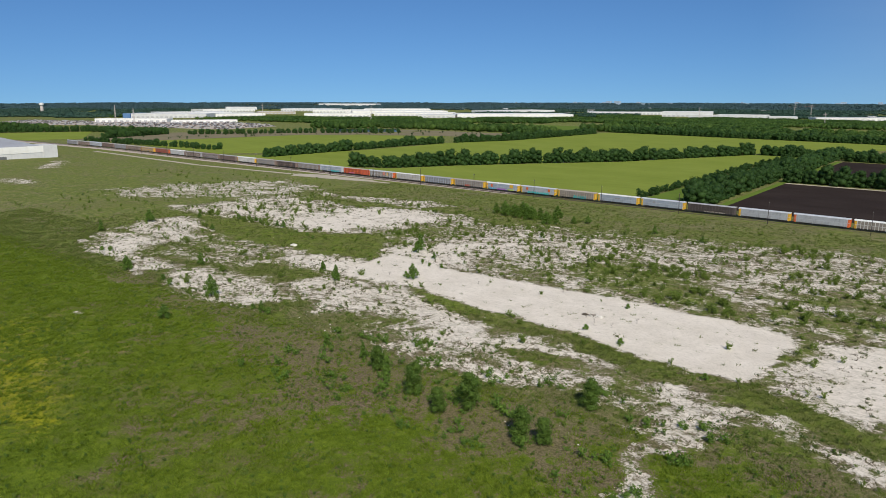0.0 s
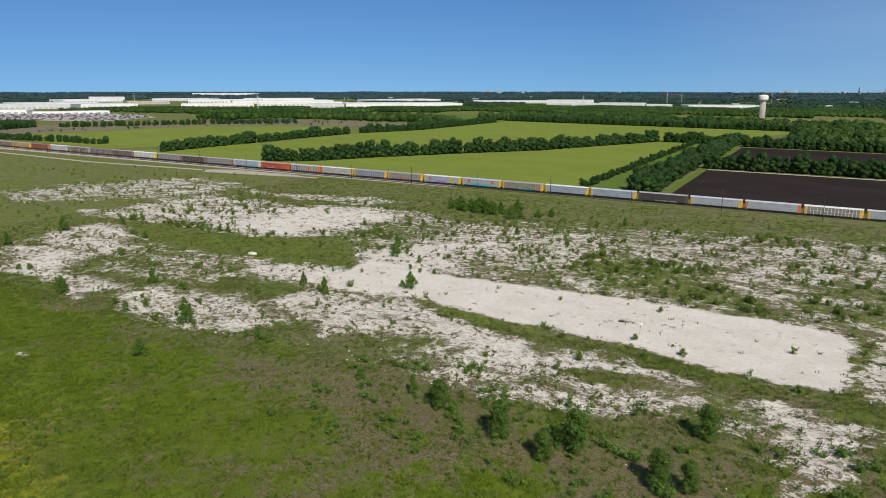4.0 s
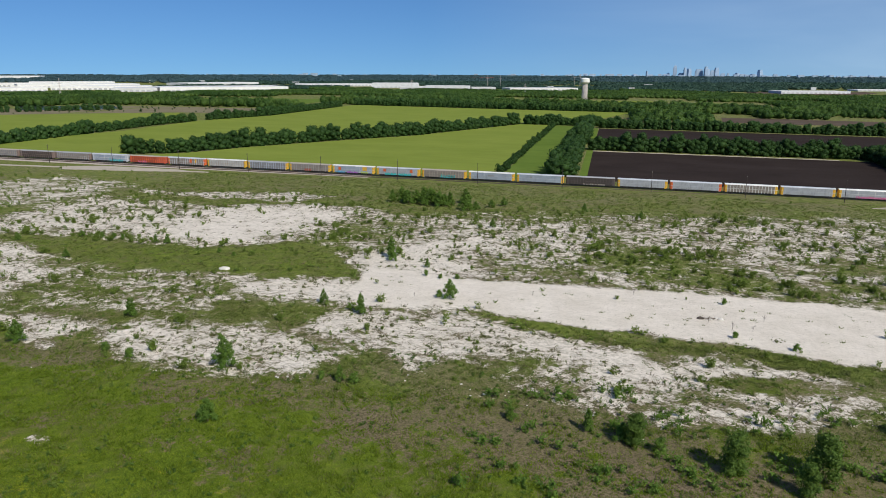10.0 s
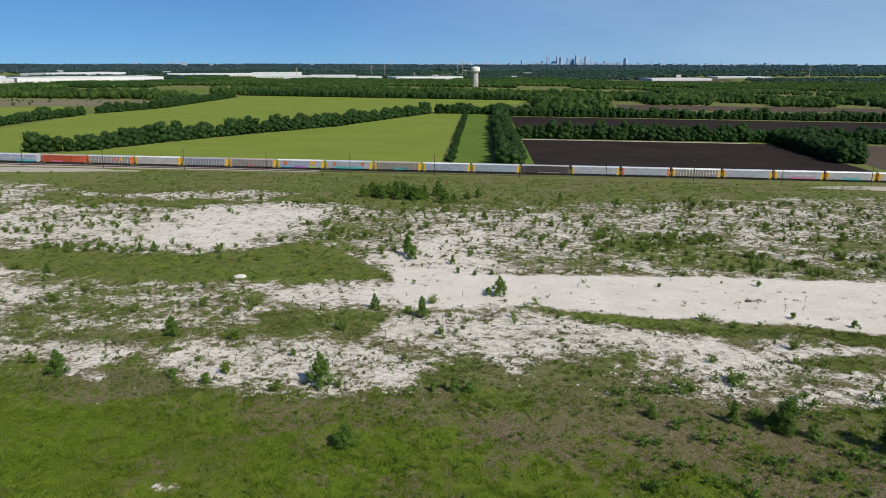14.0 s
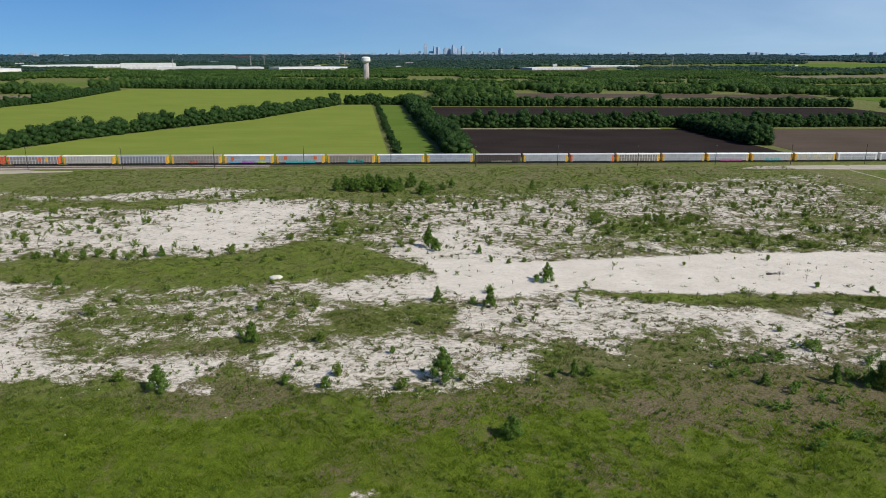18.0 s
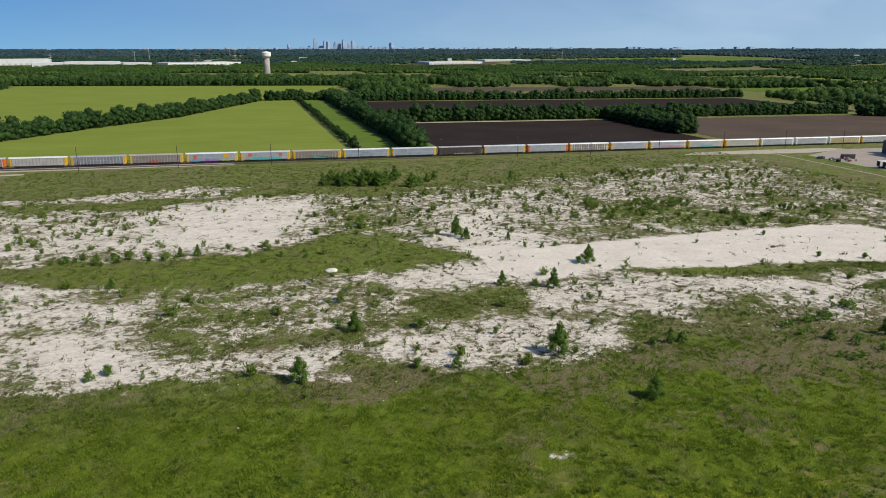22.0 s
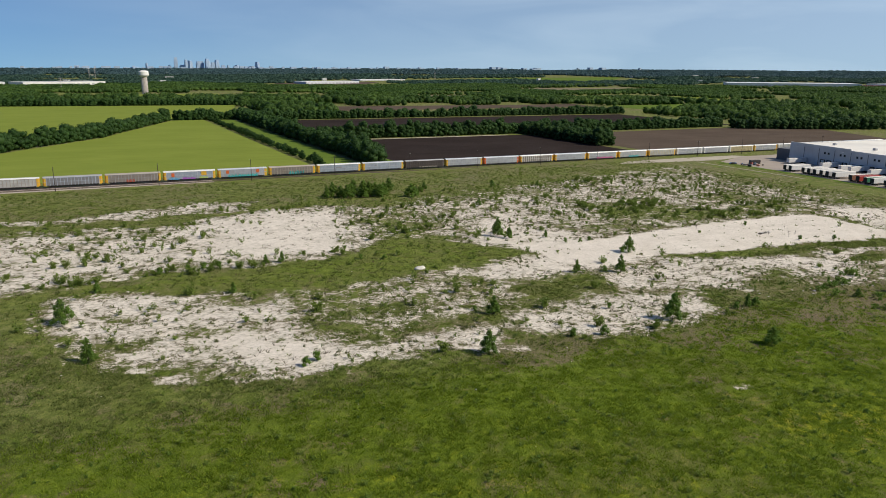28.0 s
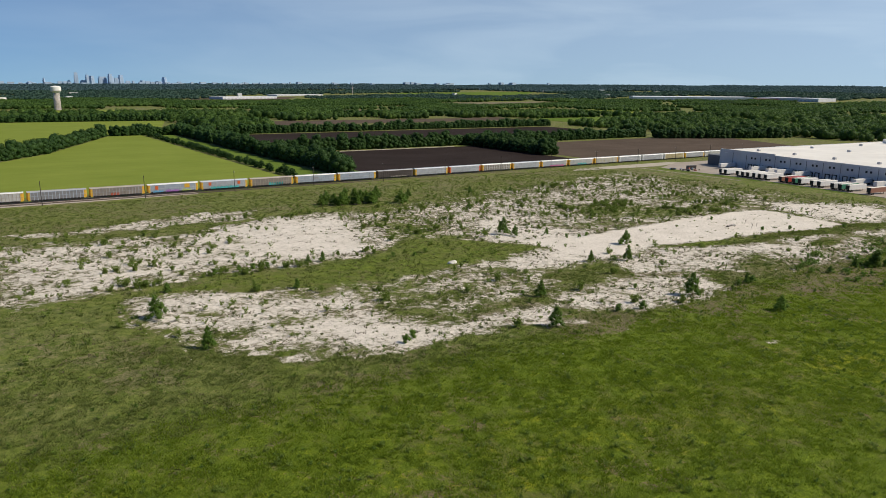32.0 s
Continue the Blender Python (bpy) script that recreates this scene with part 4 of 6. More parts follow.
far_hedge([(-1330, 480), (-1250, 618), (-1060, 645), (-1015, 520)], 8, 0.9, 20, 21, 2)
far_hedge([(-960, 470), (-800, 478), (-690, 492)], 9, 0.6, 14, 22, 2)
far_hedge([(-1020, 660), (-930, 800), (-800, 930)], 9, 0.7, 24, 23, 2)
far_hedge([(-205, 890), (-140, 893), (-90, 905)], 6.5, 1.0, 8, 2, 2)
far_hedge([(-577, 467), (-583, 600), (-588, 700), (-580, 770)], 7, 0.95, 6, 3, 1)
far_hedge([(-578, 790), (-552, 890), (-552, 1160)], 8.5, 0.9, 10, 4, 2)
far_hedge([(-552, 1236), (-310, 1230), (-64, 1224)], 7, 1.0, 14, 12, 2)
far_hedge([(-128, 690), (-126, 905)], 6.6, 1.0, 14, 6, 2)
far_hedge([(74, 625), (390, 634)], 6.5, 1.0, 11, 7, 2)
far_hedge([(-113, 872), (200, 880), (450, 880)], 7.5, 0.95, 12, 10, 2)
far_hedge([(388, 608), (430, 590), (480, 570), (560, 540)], 7.5, 1.0, 22, 11, 3)

# ---- woodland ----
def woods_mesh(name, size, n, r0, r1, cards, sub, seed, mat, cap=9.0, fluff=0.32):
    """A block of woodland: uneven crowns close together."""
    rng = np.random.default_rng(seed)
    bm = bmesh.new()
    bmesh.ops.create_icosphere(bm, subdivisions=sub, radius=1)
    bv = np.array([v.co[:] for v in bm.verts])
    bf = np.array([[v.index for v in f.verts] for f in bm.faces])
    bm.free()
    V, F, o = [], [], 0
    for i in range(n):
        x, y = rng.uniform(-size / 2, size / 2, 2)
        r = r0 + (r1 - r0) * rng.random() ** 1.6
        h = min(r * rng.uniform(0.75, 1.15), cap)
        mid = h * 0.85
        v = bv * (1 + rng.uniform(-0.10, 0.10, (len(bv), 1))) * (r * 0.93, r * 0.93, h * 0.93) + (x, y, mid)
        V.append(v)
        F += (bf + o).tolist()
        o += len(v)
        u = rng.normal(size=(cards, 3))
        u /= np.linalg.norm(u, axis=1)[:, None]
        u[:, 2] = np.where(u[:, 2] < -0.35, -u[:, 2], u[:, 2])
        P = u * (r, r, h) * rng.uniform(0.84, 1.1, (cards, 1)) + (x, y, mid)
        w = u + rng.normal(size=(cards, 3)) * 0.35
        a = np.cross(w, rng.normal(size=(cards, 3)))
        a /= np.linalg.norm(a, axis=1)[:, None] + 1e-9
        b = np.cross(w, a)
        b /= np.linalg.norm(b, axis=1)[:, None] + 1e-9
        s = r * fluff * rng.uniform(0.6, 1.3, (cards, 1))
        q = np.stack([P + a * s, P - a * s * 0.5 + b * s * 0.8, P - a * s * 0.5 - b * s * 0.8], 1).reshape(-1, 3)
        V.append(q)
        F += [(o + 3 * k, o + 3 * k + 1, o + 3 * k + 2) for k in range(cards)]
        o += len(q)
    me = bpy.data.meshes.new(name)
    me.from_pydata(np.concatenate(V).tolist(), [], F)
    me.materials.append(mat)
    me.shade_smooth()
    me.update()
    return me


CLEAR = [
    [(262, 2230), (490, 2240), (730, 2560), (700, 2650), (320, 2570)],
    [(-3000, -10), (-3000, 380), (-650, 400), (-545, 780), (-556, 1226), (-66, 1216), (-105, 905), (455, 895), (460, 600), (585, 530), (560, 380), (3000, 380), (3000, -10)],
    [(40, 1015), (560, 1040), (585, 1168), (40, 1168)],
    [(-1300, 380), (-600, 380), (-560, 930), (-555, 1060), (-900, 1060), (-1160, 640), (-1300, 620)], [(-2600, 900), (-1976, 690), (-1734, 630), (-1400, 640), (-1060, 760), (-1040, 960), (-1160, 1120), (-1460, 1180), (-1600, 1060), (-2000, 1060)],
]
# the far halls: two front corners, depth, height, label, wall, roof, dock doors
HALLS = [
    ((-1736, 866), (-1599, 975), 44, 8, "long low pale shed beside a vehicle lot", "white_wall", "far_white"),
    ((-1550, 957), (-1466, 1084), 40, 5.5, "low white shed behind a vehicle lot", "white_wall", "roof_grey"),
    ((-1339, 1812), (-1064, 2056), 180, 10.6, "vast distant white warehouse with many dock doors", "white_wall", "far_white"),
    ((-1445, 1745), (-1345, 1808), 160, 9.2, "grey end hall of a vast distant warehouse", "grey_wall", "far_white"),
    ((-1810, 1597), (-1660, 1756), 110, 10, "bright white distant warehouse behind woods", "white_wall", "far_white"),
    ((-1760, 1880), (-1528, 2050), 130, 10, "long white distant warehouse behind others", "white_wall", "far_white"),
    ((-2287, 1782), (-2207, 1902), 110, 8.5, "tan distant warehouse among trees", "path", "far_white"),
    ((-2699, 1810), (-2647, 2042), 140, 10, "wide white distant hall near the horizon", "white_wall", "far_white"),
    ((-2323, 2094), (-2100, 2272), 130, 10.5, "broad pale distant distribution hall", "white_wall", "far_white"),
    ((-2034, 2044), (-1771, 2325), 150, 10.5, "long distant white warehouse", "white_wall", "far_white"),
    ((-2137, 1179), (-1953, 1325), 130, 11.5, "distant white warehouse with a blue end wall", "grey_wall", "far_white"),
    ((-2157, 1163), (-2139, 1178), 130, 12.0, "blue end block of a distant warehouse", "blue_wall", "far_white", False),
    ((-2022, 1372), (-1944, 1546), 200, 10, "bright distant white distribution hall", "white_wall", "far_white"),
    ((-2424, 1442), (-2330, 1690), 180, 8.5, "far white warehouse near the horizon"),
    ((-2618, 2164), (-2405, 2286), 160, 10, "far pale warehouse near the horizon"),
    ((-2275, 2356), (-2052, 2559), 160, 10.5, "far white distribution hall", "white_wall", "far_white"),
    ((-1662, 2460), (-1540, 2787), 130, 10.2, "far white hall behind other warehouses"),
    ((-2951, 2105), (-2870, 2225), 150, 11.6, "white hall close to the horizon"),
    ((-3204, 2929), (-2900, 3100), 120, 13.6, "low white halls along the horizon"),
    ((-1290, 2600), (-1000, 2740), 120, 8.2, "low white distant warehouse"),
    ((-940, 2480), (-780, 2530), 120, 15.0, "tall white distant warehouse"),
    ((-780, 2290), (-700, 2310), 80, 9.5, "small grey distant warehouse among trees", "grey_wall"),
    ((-700, 2300), (-555, 2325), 100, 11.6, "bright white distant warehouse"),
    ((-545, 2310), (-470, 2330), 80, 9.5, "grey and white distant warehouse", "grey_wall"),
    ((-430, 2380), (-215, 2470), 110, 8.2, "long low pale distant warehouse", "white_wall", "roof_grey"),
    ((410, 2450), (620, 2500), 90, 7.5, "low white distant warehouse in woodland"),
    ((700, 2700), (900, 2720), 90, 4.6, "low distant white sheds"),
    ((1690, 1790), (1990, 1510), 160, 10, "long distant white warehouse near the horizon", "white_wall", "far_white"),
    ((2060, 1540), (2030, 1300), 90, 9.5, "low distant white building"),
    ((1980, 1500), (2040, 1450), 50, 6.8, "small distant red building", "brick_red", "roof_grey", False),
    ((-880, 4050), (-760, 4080), 40, 9.5, "distant red brick block on the horizon", "brick_red", "roof_grey", False),
    ((-740, 4080), (-660, 4090), 40, 6.8, "distant white block on the horizon"),
]


def hall_plan(h, pad):
    (x0, y0), (x1, y1), d = h[:3]
    L = math.hypot(x1 - x0, y1 - y0)
    ux, uy = (x1 - x0) / L, (y1 - y0) / L
    q = lambda a, b: (x0 + ux * a - uy * b, y0 + uy * a + ux * b)
    front = pad * 5 if y0 < 2300 and x0 < -900 else pad * 2
    return [q(-pad, -front), q(L + pad, -front), q(L + pad, d + pad), q(-pad, d + pad)]


BUILT = [hall_plan(h, 26) for h in HALLS] + [p for p, _, _ in MEADOWS]


def wooded(x, y, pad=0.0):
    for p in CLEAR + BUILT:
        if inside(p, x, y):
            return False
    return True


def tilt_at(x, y, rz, s=1.0):
    gx, gy = (gz(x + 40, y) - gz(x - 40, y)) / 80, (gz(x, y + 40) - gz(x, y - 40)) / 80
    q = Matrix.Rotation(math.atan(gx) * -1, 4, "Y") @ Matrix.Rotation(math.atan(gy), 4, "X")
    return Matrix.Translation((x, y, gz(x, y))) @ q @ Matrix.Rotation(rz, 4, "Z")


def plant_woods():
    rng = random.Random(5)
    near = [woods_mesh("woodland", 100, 95, 2.6, 8.2, 74, 1, 20 + k, M["woods"], 8.0, 0.2) for k in range(4)]
    mid = [woods_mesh("woodland", 170, 170, 3.6, 8.4, 30, 1, 30 + k, M["woods"], 4.6, 0.24) for k in range(3)]
    # far and last blocks carry painted haze in their leaf colours
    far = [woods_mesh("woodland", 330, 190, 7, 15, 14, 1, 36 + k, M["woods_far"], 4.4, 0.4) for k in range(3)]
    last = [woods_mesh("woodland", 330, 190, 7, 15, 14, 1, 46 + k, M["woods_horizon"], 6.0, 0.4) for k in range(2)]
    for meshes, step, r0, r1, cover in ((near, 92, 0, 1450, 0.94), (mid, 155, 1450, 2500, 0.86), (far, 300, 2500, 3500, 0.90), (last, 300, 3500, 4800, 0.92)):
        for x in np.arange(-4800, 4800, step):
            for y in np.arange(0, 4800, step):
                cx, cy = x + rng.uniform(-8, 8), y + rng.uniform(-8, 8)
                r, az = math.hypot(cx + 167, cy - 4), math.degrees(math.atan2(cx + 167, cy - 4))
                if not (r0 <= r < r1 and abs(az) < 76) or rng.random() > cover:
                    continue
                half = step * 0.30
                if not all(wooded(cx + a * half, cy + b * half) for a, b in ((0, 0), (1, 1), (-1, 1), (1, -1), (-1, -1))):
                    continue
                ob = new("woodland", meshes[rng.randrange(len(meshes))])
                ob.matrix_basis = tilt_at(cx, cy, rng.randrange(4) * math.pi / 2)
                tagged(ob, "dense green broadleaf woodland with uneven crowns", "woodland", "woodland behind the fields", "stuff")


plant_woods()


# ---- buildings ----
def hall(name, label, x, y, w, d, h, rot, wall, roof, z=None, panels=0, category="warehouse", stripe=None):
    """A flat-roofed hall: x, y is the middle of its front edge, w along the front, d behind it."""
    b = new(name)
    b.matrix_basis = Matrix.LocRotScale((x, y, (gz(x, y) if z is None else z)), Euler((0, 0, math.radians(rot))), None)
    bm = bmesh.new()
    for q in ((-w / 2, w / 2, 0, 0.6), (-w / 2, w / 2, d - 0.6, d), (-w / 2, -w / 2 + 0.6, 0.6, d - 0.6), (w / 2 - 0.6, w / 2, 0.6, d - 0.6)):
        box(bm, *q, -6, h)
    part("wall", bm, wall, b)
    bm = bmesh.new()
    box(bm, -w / 2 + 0.6, w / 2 - 0.6, 0.6, d - 0.6, h - 1.2, h - 0.5)
    part("roof", bm, roof, b)
    if panels:
        bm = bmesh.new()
        for i in range(panels + 1):
            px = -w / 2 + i * w / panels
            box(bm, px - 0.25, px + 0.25, -0.12, 0.0, -4, h - 0.05)
        part("pilasters", bm, wall, b)
    if stripe:
        n = max(3, int(w / 14))
        half, top = w / n * 0.28, min(5.0, h * 0.55)
        bm = bmesh.new()
        box(bm, -half, half, -0.1, 0.0, 0.3, top)
        first = part("dock_door", bm, stripe, b)
        first.location.x = -w / 2 + 0.5 * w / n
        for i in range(1, n):
            door = new("dock_door", first.data)
            door.parent = b
            door.location.x = -w / 2 + (i + 0.5) * w / n
    tagged(b, label, category)
    return b


def frame_box(name, parent, mat, x0, x1, y0, y1, z0, z1, label="", bev=0.0):
    bm = bmesh.new()
    box(bm, x0, x1, y0, y1, z0, z1)
    if bev:
        bevel(bm, bev)
    return part(name, bm, mat, parent, label)


def dock_warehouse():
    """The near distribution hall: its dock front faces the meadow."""
    L, D, H = 250, 340, 13.0
    ang = math.radians(-98.6)
    ux, uy = math.cos(ang), math.sin(ang)
    mx, my = 159 + ux * L / 2, 356 + uy * L / 2
    z = gz(159, 356) + 0.2
    b = hall("warehouse", "long pale grey warehouse with white roof and loading docks", mx, my, L, D, H, -98.6, M["grey_wall"], M["roof_white"], z, 19)
    w = L / 19
    for i in range(19):
        cx = -L / 2 + (i + 0.5) * w
        if i:
            frame_box("downspout", b, M["dark_wall"], cx - w / 2 - 0.16, cx - w / 2 + 0.16, -0.22, 0.0, 0.2, H - 1.2)
        if i < 2:
            continue
        for s in (-1.6, 1.6):
            win = frame_box("window", b, M["dark_wall"], cx + s - 0.75, cx + s + 0.75, -0.14, 0.0, 8.4, 9.9)
            frame_box("pane", win, M["glass"], cx + s - 0.6, cx + s + 0.6, -0.17, -0.14, 8.55, 9.75)
        for s in (-2.6, 2.6):
            d = frame_box("dock_door", b, M["white_wall"], cx + s - 1.3, cx + s + 1.3, -0.1, 0.0, 1.0, 4.2)
            bm = bmesh.new()
            box(bm, cx + s - 1.75, cx + s - 1.3, -0.55, 0.0, 0.9, 4.6)
            box(bm, cx + s + 1.3, cx + s + 1.75, -0.55, 0.0, 0.9, 4.6)
            box(bm, cx + s - 1.75, cx + s + 1.75, -0.55, 0.0, 4.2, 4.65)
            part("dock_seal", bm, M["rubber"], d)
    for i in range(0, 19, 3):
        cx = -L / 2 + (i + 0.5) * w
        lamp = frame_box("wall_lamp", b, M["white_wall"], cx - 0.9, cx + 0.9, -0.7, -0.1, 11.2, 11.5)
    frame_box("parapet", b, M["grey_wall"], -L / 2, -L / 2 + 52, -0.05, 0.6, H, H + 1.0)
    frame_box("end_bay", b, M["dark_wall"], -L / 2 - 14, -L / 2 - 0.1, 1.5, 22, -2, 8.0, "dark grey lower end bay")
    frame_box("penthouse", b, M["white_wall"], -L / 2 + 8, -L / 2 + 40, 190, 300, H - 1, H + 3.2)
    for i in range(7):
        for j in range(3):
            cx, cy = -L / 2 + 18 + i * 33, 22 + j * 62
            frame_box("roof_vent", b, M["roof_grey"], cx - 1.2, cx + 1.2, cy - 1.0, cy + 1.0, H - 0.6, H + 1.0, bev=0.12)
    return b, Matrix.LocRotScale((mx, my, z), Euler((0, 0, ang)), None), L


dock, dock_m, dock_L = dock_warehouse()
slab("concrete_apron", [(106, 371), (150, 392), (205, 392), (240, 372), (163, 358), (125, 110), (70, 110), (86, 215), (100, 312)], 0.12, M["concrete"], "pale concrete yard in front of loading docks", "pavement", 40)
slab("grass_verge", [(100, 372), (106, 371), (100, 312), (86, 215), (70, 110), (66, 110), (81, 215), (94, 312)], 0.07, M["meadow"], "strip of bright green grass along a yard", "ground")
tarp = {k: paint("trailer_" + k, c, 0.45, 0.1, 0.2, 0.4) for k, c in (("white", (0.66, 0.66, 0.65)), ("red", (0.40, 0.06, 0.05)), ("green", (0.05, 0.20, 0.13)), ("brown", (0.26, 0.13, 0.09)), ("grey", (0.45, 0.45, 0.46)))}


def trailer(x, y, rot, tone):
    """A box trailer: its rear doors at the origin, its nose along +x."""
    t = new("box_trailer")
    t.matrix_basis = Matrix.LocRotScale((x, y, gz(x, y) + 0.12), Euler((0, 0, rot)), None)
    frame_box("cargo_box", t, tarp[tone], 0.06, 15.8, -1.28, 1.28, 1.2, 4.0, bev=0.05)
    frame_box("roof", t, M["roof_white"] if tone != "red" else tarp["red"], 0.06, 15.8, -1.24, 1.24, 4.0, 4.06)
    for s in (-1, 1):
        frame_box("rear_door", t, M["iron"], -0.02, 0.06, min(0.03 * s, 1.2 * s), max(0.03 * s, 1.2 * s), 1.3, 3.9)
    bm = bmesh.new()
    box(bm, 0.2, 15.5, -0.5, 0.5, 1.0, 1.2)
    box(bm, 0.1, 0.25, -1.1, 1.1, 0.55, 0.7)
    part("chassis", bm, M["iron"], t)
    for k in range(2):
        for s in (-1.05, 1.05):
            bm = bmesh.new()
            tube(bm, 0.5, 0.5, (1.8 + 1.3 * k, s - 0.22, 0.5), (1.8 + 1.3 * k, s + 0.22, 0.5), 12)
            part("wheel", bm, M["rubber"], t)
    for s in (-0.8, 0.8):
        frame_box("landing_leg", t, M["iron"], 12.6, 12.75, s - 0.08, s + 0.08, 0.0, 1.2)
    nm = {"white": "white", "red": "red", "green": "dark green", "brown": "rusty brown", "grey": "grey"}[tone]
    tagged(t, "%s box trailer parked on a concrete yard" % nm, "trailer", "parked box trailers")
    return t


PARKED = [(316, "white"), (311.5, "white"), (301, "white"), (296.5, "grey"), (292, "white"), (287, "white"), (282.5, "grey"), (277.5, "white"), (266, "brown"), (261, "red"), (256, "green"), (251.5, "white"), (243, "white"), (238, "white"), (229, "grey"), (224, "green"), (219, "white"), (206, "brown")]
for y, c in PARKED:
    trailer(86.5 + 0.152 * (y - 208), y, math.radians(-8.6), c)
for u in (16, 45, 60, 67.5, 82, 127, 141):
    p = dock_m @ Vector((-dock_L / 2 + u, -0.7, 0))
    trailer(p.x, p.y, math.radians(171.4), "white")


def west_warehouse():
    b = hall("warehouse", "white and grey warehouse with a low pitched grey roof", -713, 220, 178, 190, 11.8, 90, M["grey_wall"], M["roof_grey"], gz(-713, 300) - 0.5, 12)
    frame_box("fascia", b, M["white_wall"], -89, 89, -0.25, 0.0, 5.6, 11.9, "white upper wall band")
    bm = bmesh.new()
    for v in box(bm, -89, 89, 0.5, 189, 11.4, 16.5):
        if v.co.z > 14:
            v.co.y = 95 + (v.co.y - 95) * 0.02
    part("pitched_roof", bm, M["roof_grey"], b)
    frame_box("corner_block", b, M["grey_wall"], 89.1, 102, -1, 24, -3, 12.3, "taller grey corner block")
    for i in range(6):
        frame_box("dock_door", b, M["dark_wall"], -70 + i * 24, -64 + i * 24, -0.12, 0.0, 0.2, 3.2)


west_warehouse()
slab("dirt_track", [(-768, 383), (-556, 373), (-380, 391), (-340, 395), (-340, 399), (-382, 396), (-556, 378), (-768, 388)], 0.1, M["path"], "pale gravel service road beside the railway", "road", 40)
slab("gravel_pad", [(-432, 378), (-375, 388), (-350, 396), (-365, 402), (-420, 401), (-440, 392)], 0.11, M["path"], "pale gravel clearing beside the railway", "ground", 20)
slab("dirt_track", [(91, 379), (87, 340), (84.5, 310), (82, 285), (80.8, 285), (83.3, 310), (85.8, 340), (89.6, 379)], 0.1, M["path"], "narrow pale footpath beside a yard", "path", 20)
slab("gravel_pad", [(28, 389), (70, 385), (114, 381), (160, 391), (150, 400), (96, 401), (44, 399)], 0.09, M["path"], "grey gravel patch near the tracks", "ground", 20)


def far_hall(a, b, depth, h, label, wall="far_white", roof="far_white", docks=True):
    (x0, y0), (x1, y1) = a, b
    return hall("warehouse", label, (x0 + x1) / 2, (y0 + y1) / 2, math.hypot(x1 - x0, y1 - y0), depth, h * 1.15, math.degrees(math.atan2(y1 - y0, x1 - x0)), M[wall], M[roof], None, 0, "warehouse", M["roof_grey"] if docks else None)


for h in HALLS:
    far_hall(*h)
rngb = random.Random(77)
for k in range(26):
    a = rngb.uniform(-44, 52)
    r = rngb.uniform(2500, 3900)
    x, y = -200 + r * math.sin(math.radians(a)), r * math.cos(math.radians(a))
    w = rngb.uniform(10, 34)
    far_hall((x - w / 2, y), (x + w / 2, y + rngb.uniform(-8, 8)), rngb.uniform(10, 22), rngb.uniform(7, 9.5), "small distant pale building among trees", rngb.choice(["far_white", "white_wall", "grey_wall"]), rngb.choice(["far_white", "roof_grey"]), False)
slab("red_clearing", [(270, 2240), (480, 2250), (720, 2560), (700, 2640), (330, 2560)], 0.5, M["soil"], "bare reddish earth clearing in distant woodland", "ground", 200)
slab("chalk_clearing", [(450, 2210), (560, 2235), (600, 2300), (470, 2250)], 0.9, M["path"], "pale bare earth bank in distant woodland", "ground", 200)


def car_lot():
    poly = [(-2087, 872), (-1976, 745), (-1734, 654), (-1551, 765), (-1200, 795), (-1140, 820), (-1185, 976), (-1300, 1040), (-1488, 1066), (-1700, 940)]
    slab("car_park", poly, 0.3, M["ballast"], "large pale car storage lot far away", "pavement", 120)
    rng = np.random.default_rng(9)
    V, F = {"a": [], "b": [], "c": []}, {"a": [], "b": [], "c": []}
    for x in np.arange(-2080, -1130, 7):
        for y in np.arange(570, 1140, 13):
            if not inside(poly, x, y) or rng.random() < 0.55:
                continue
            k = "abc"[rng.integers(3)]
            px, py, z, o = x + rng.uniform(-2, 2), y, gz(x, y) + 0.3, len(V[k])
            l, w, h = rng.choice([4.4, 4.8, 5.6]), 1.9, rng.choice([1.4, 1.6, 2.0])
            V[k] += [(px + a * l / 2 * t, py + b * w / 2, z + c) for c, t in ((0.25, 1), (h * 0.55, 1), (h, 0.62)) for a, b in ((-1, -1), (1, -1), (1, 1), (-1, 1))]
            for q in (0, 4):
                F[k] += [(o + q + i, o + q + (i + 1) % 4, o + q + 4 + (i + 1) % 4, o + q + 4 + i) for i in range(4)]
            F[k].append((o + 8, o + 9, o + 10, o + 11))
    for k, m, c in (("a", tarp["grey"], "pale"), ("b", M["dark_wall"], "dark"), ("c", M["steel"], "grey")):
        tagged(mesh_ob("parked_vehicles", V[k], F[k], m), "rows of %s vehicles parked on a distant lot" % c, "vehicles", kind="stuff")


car_lot()


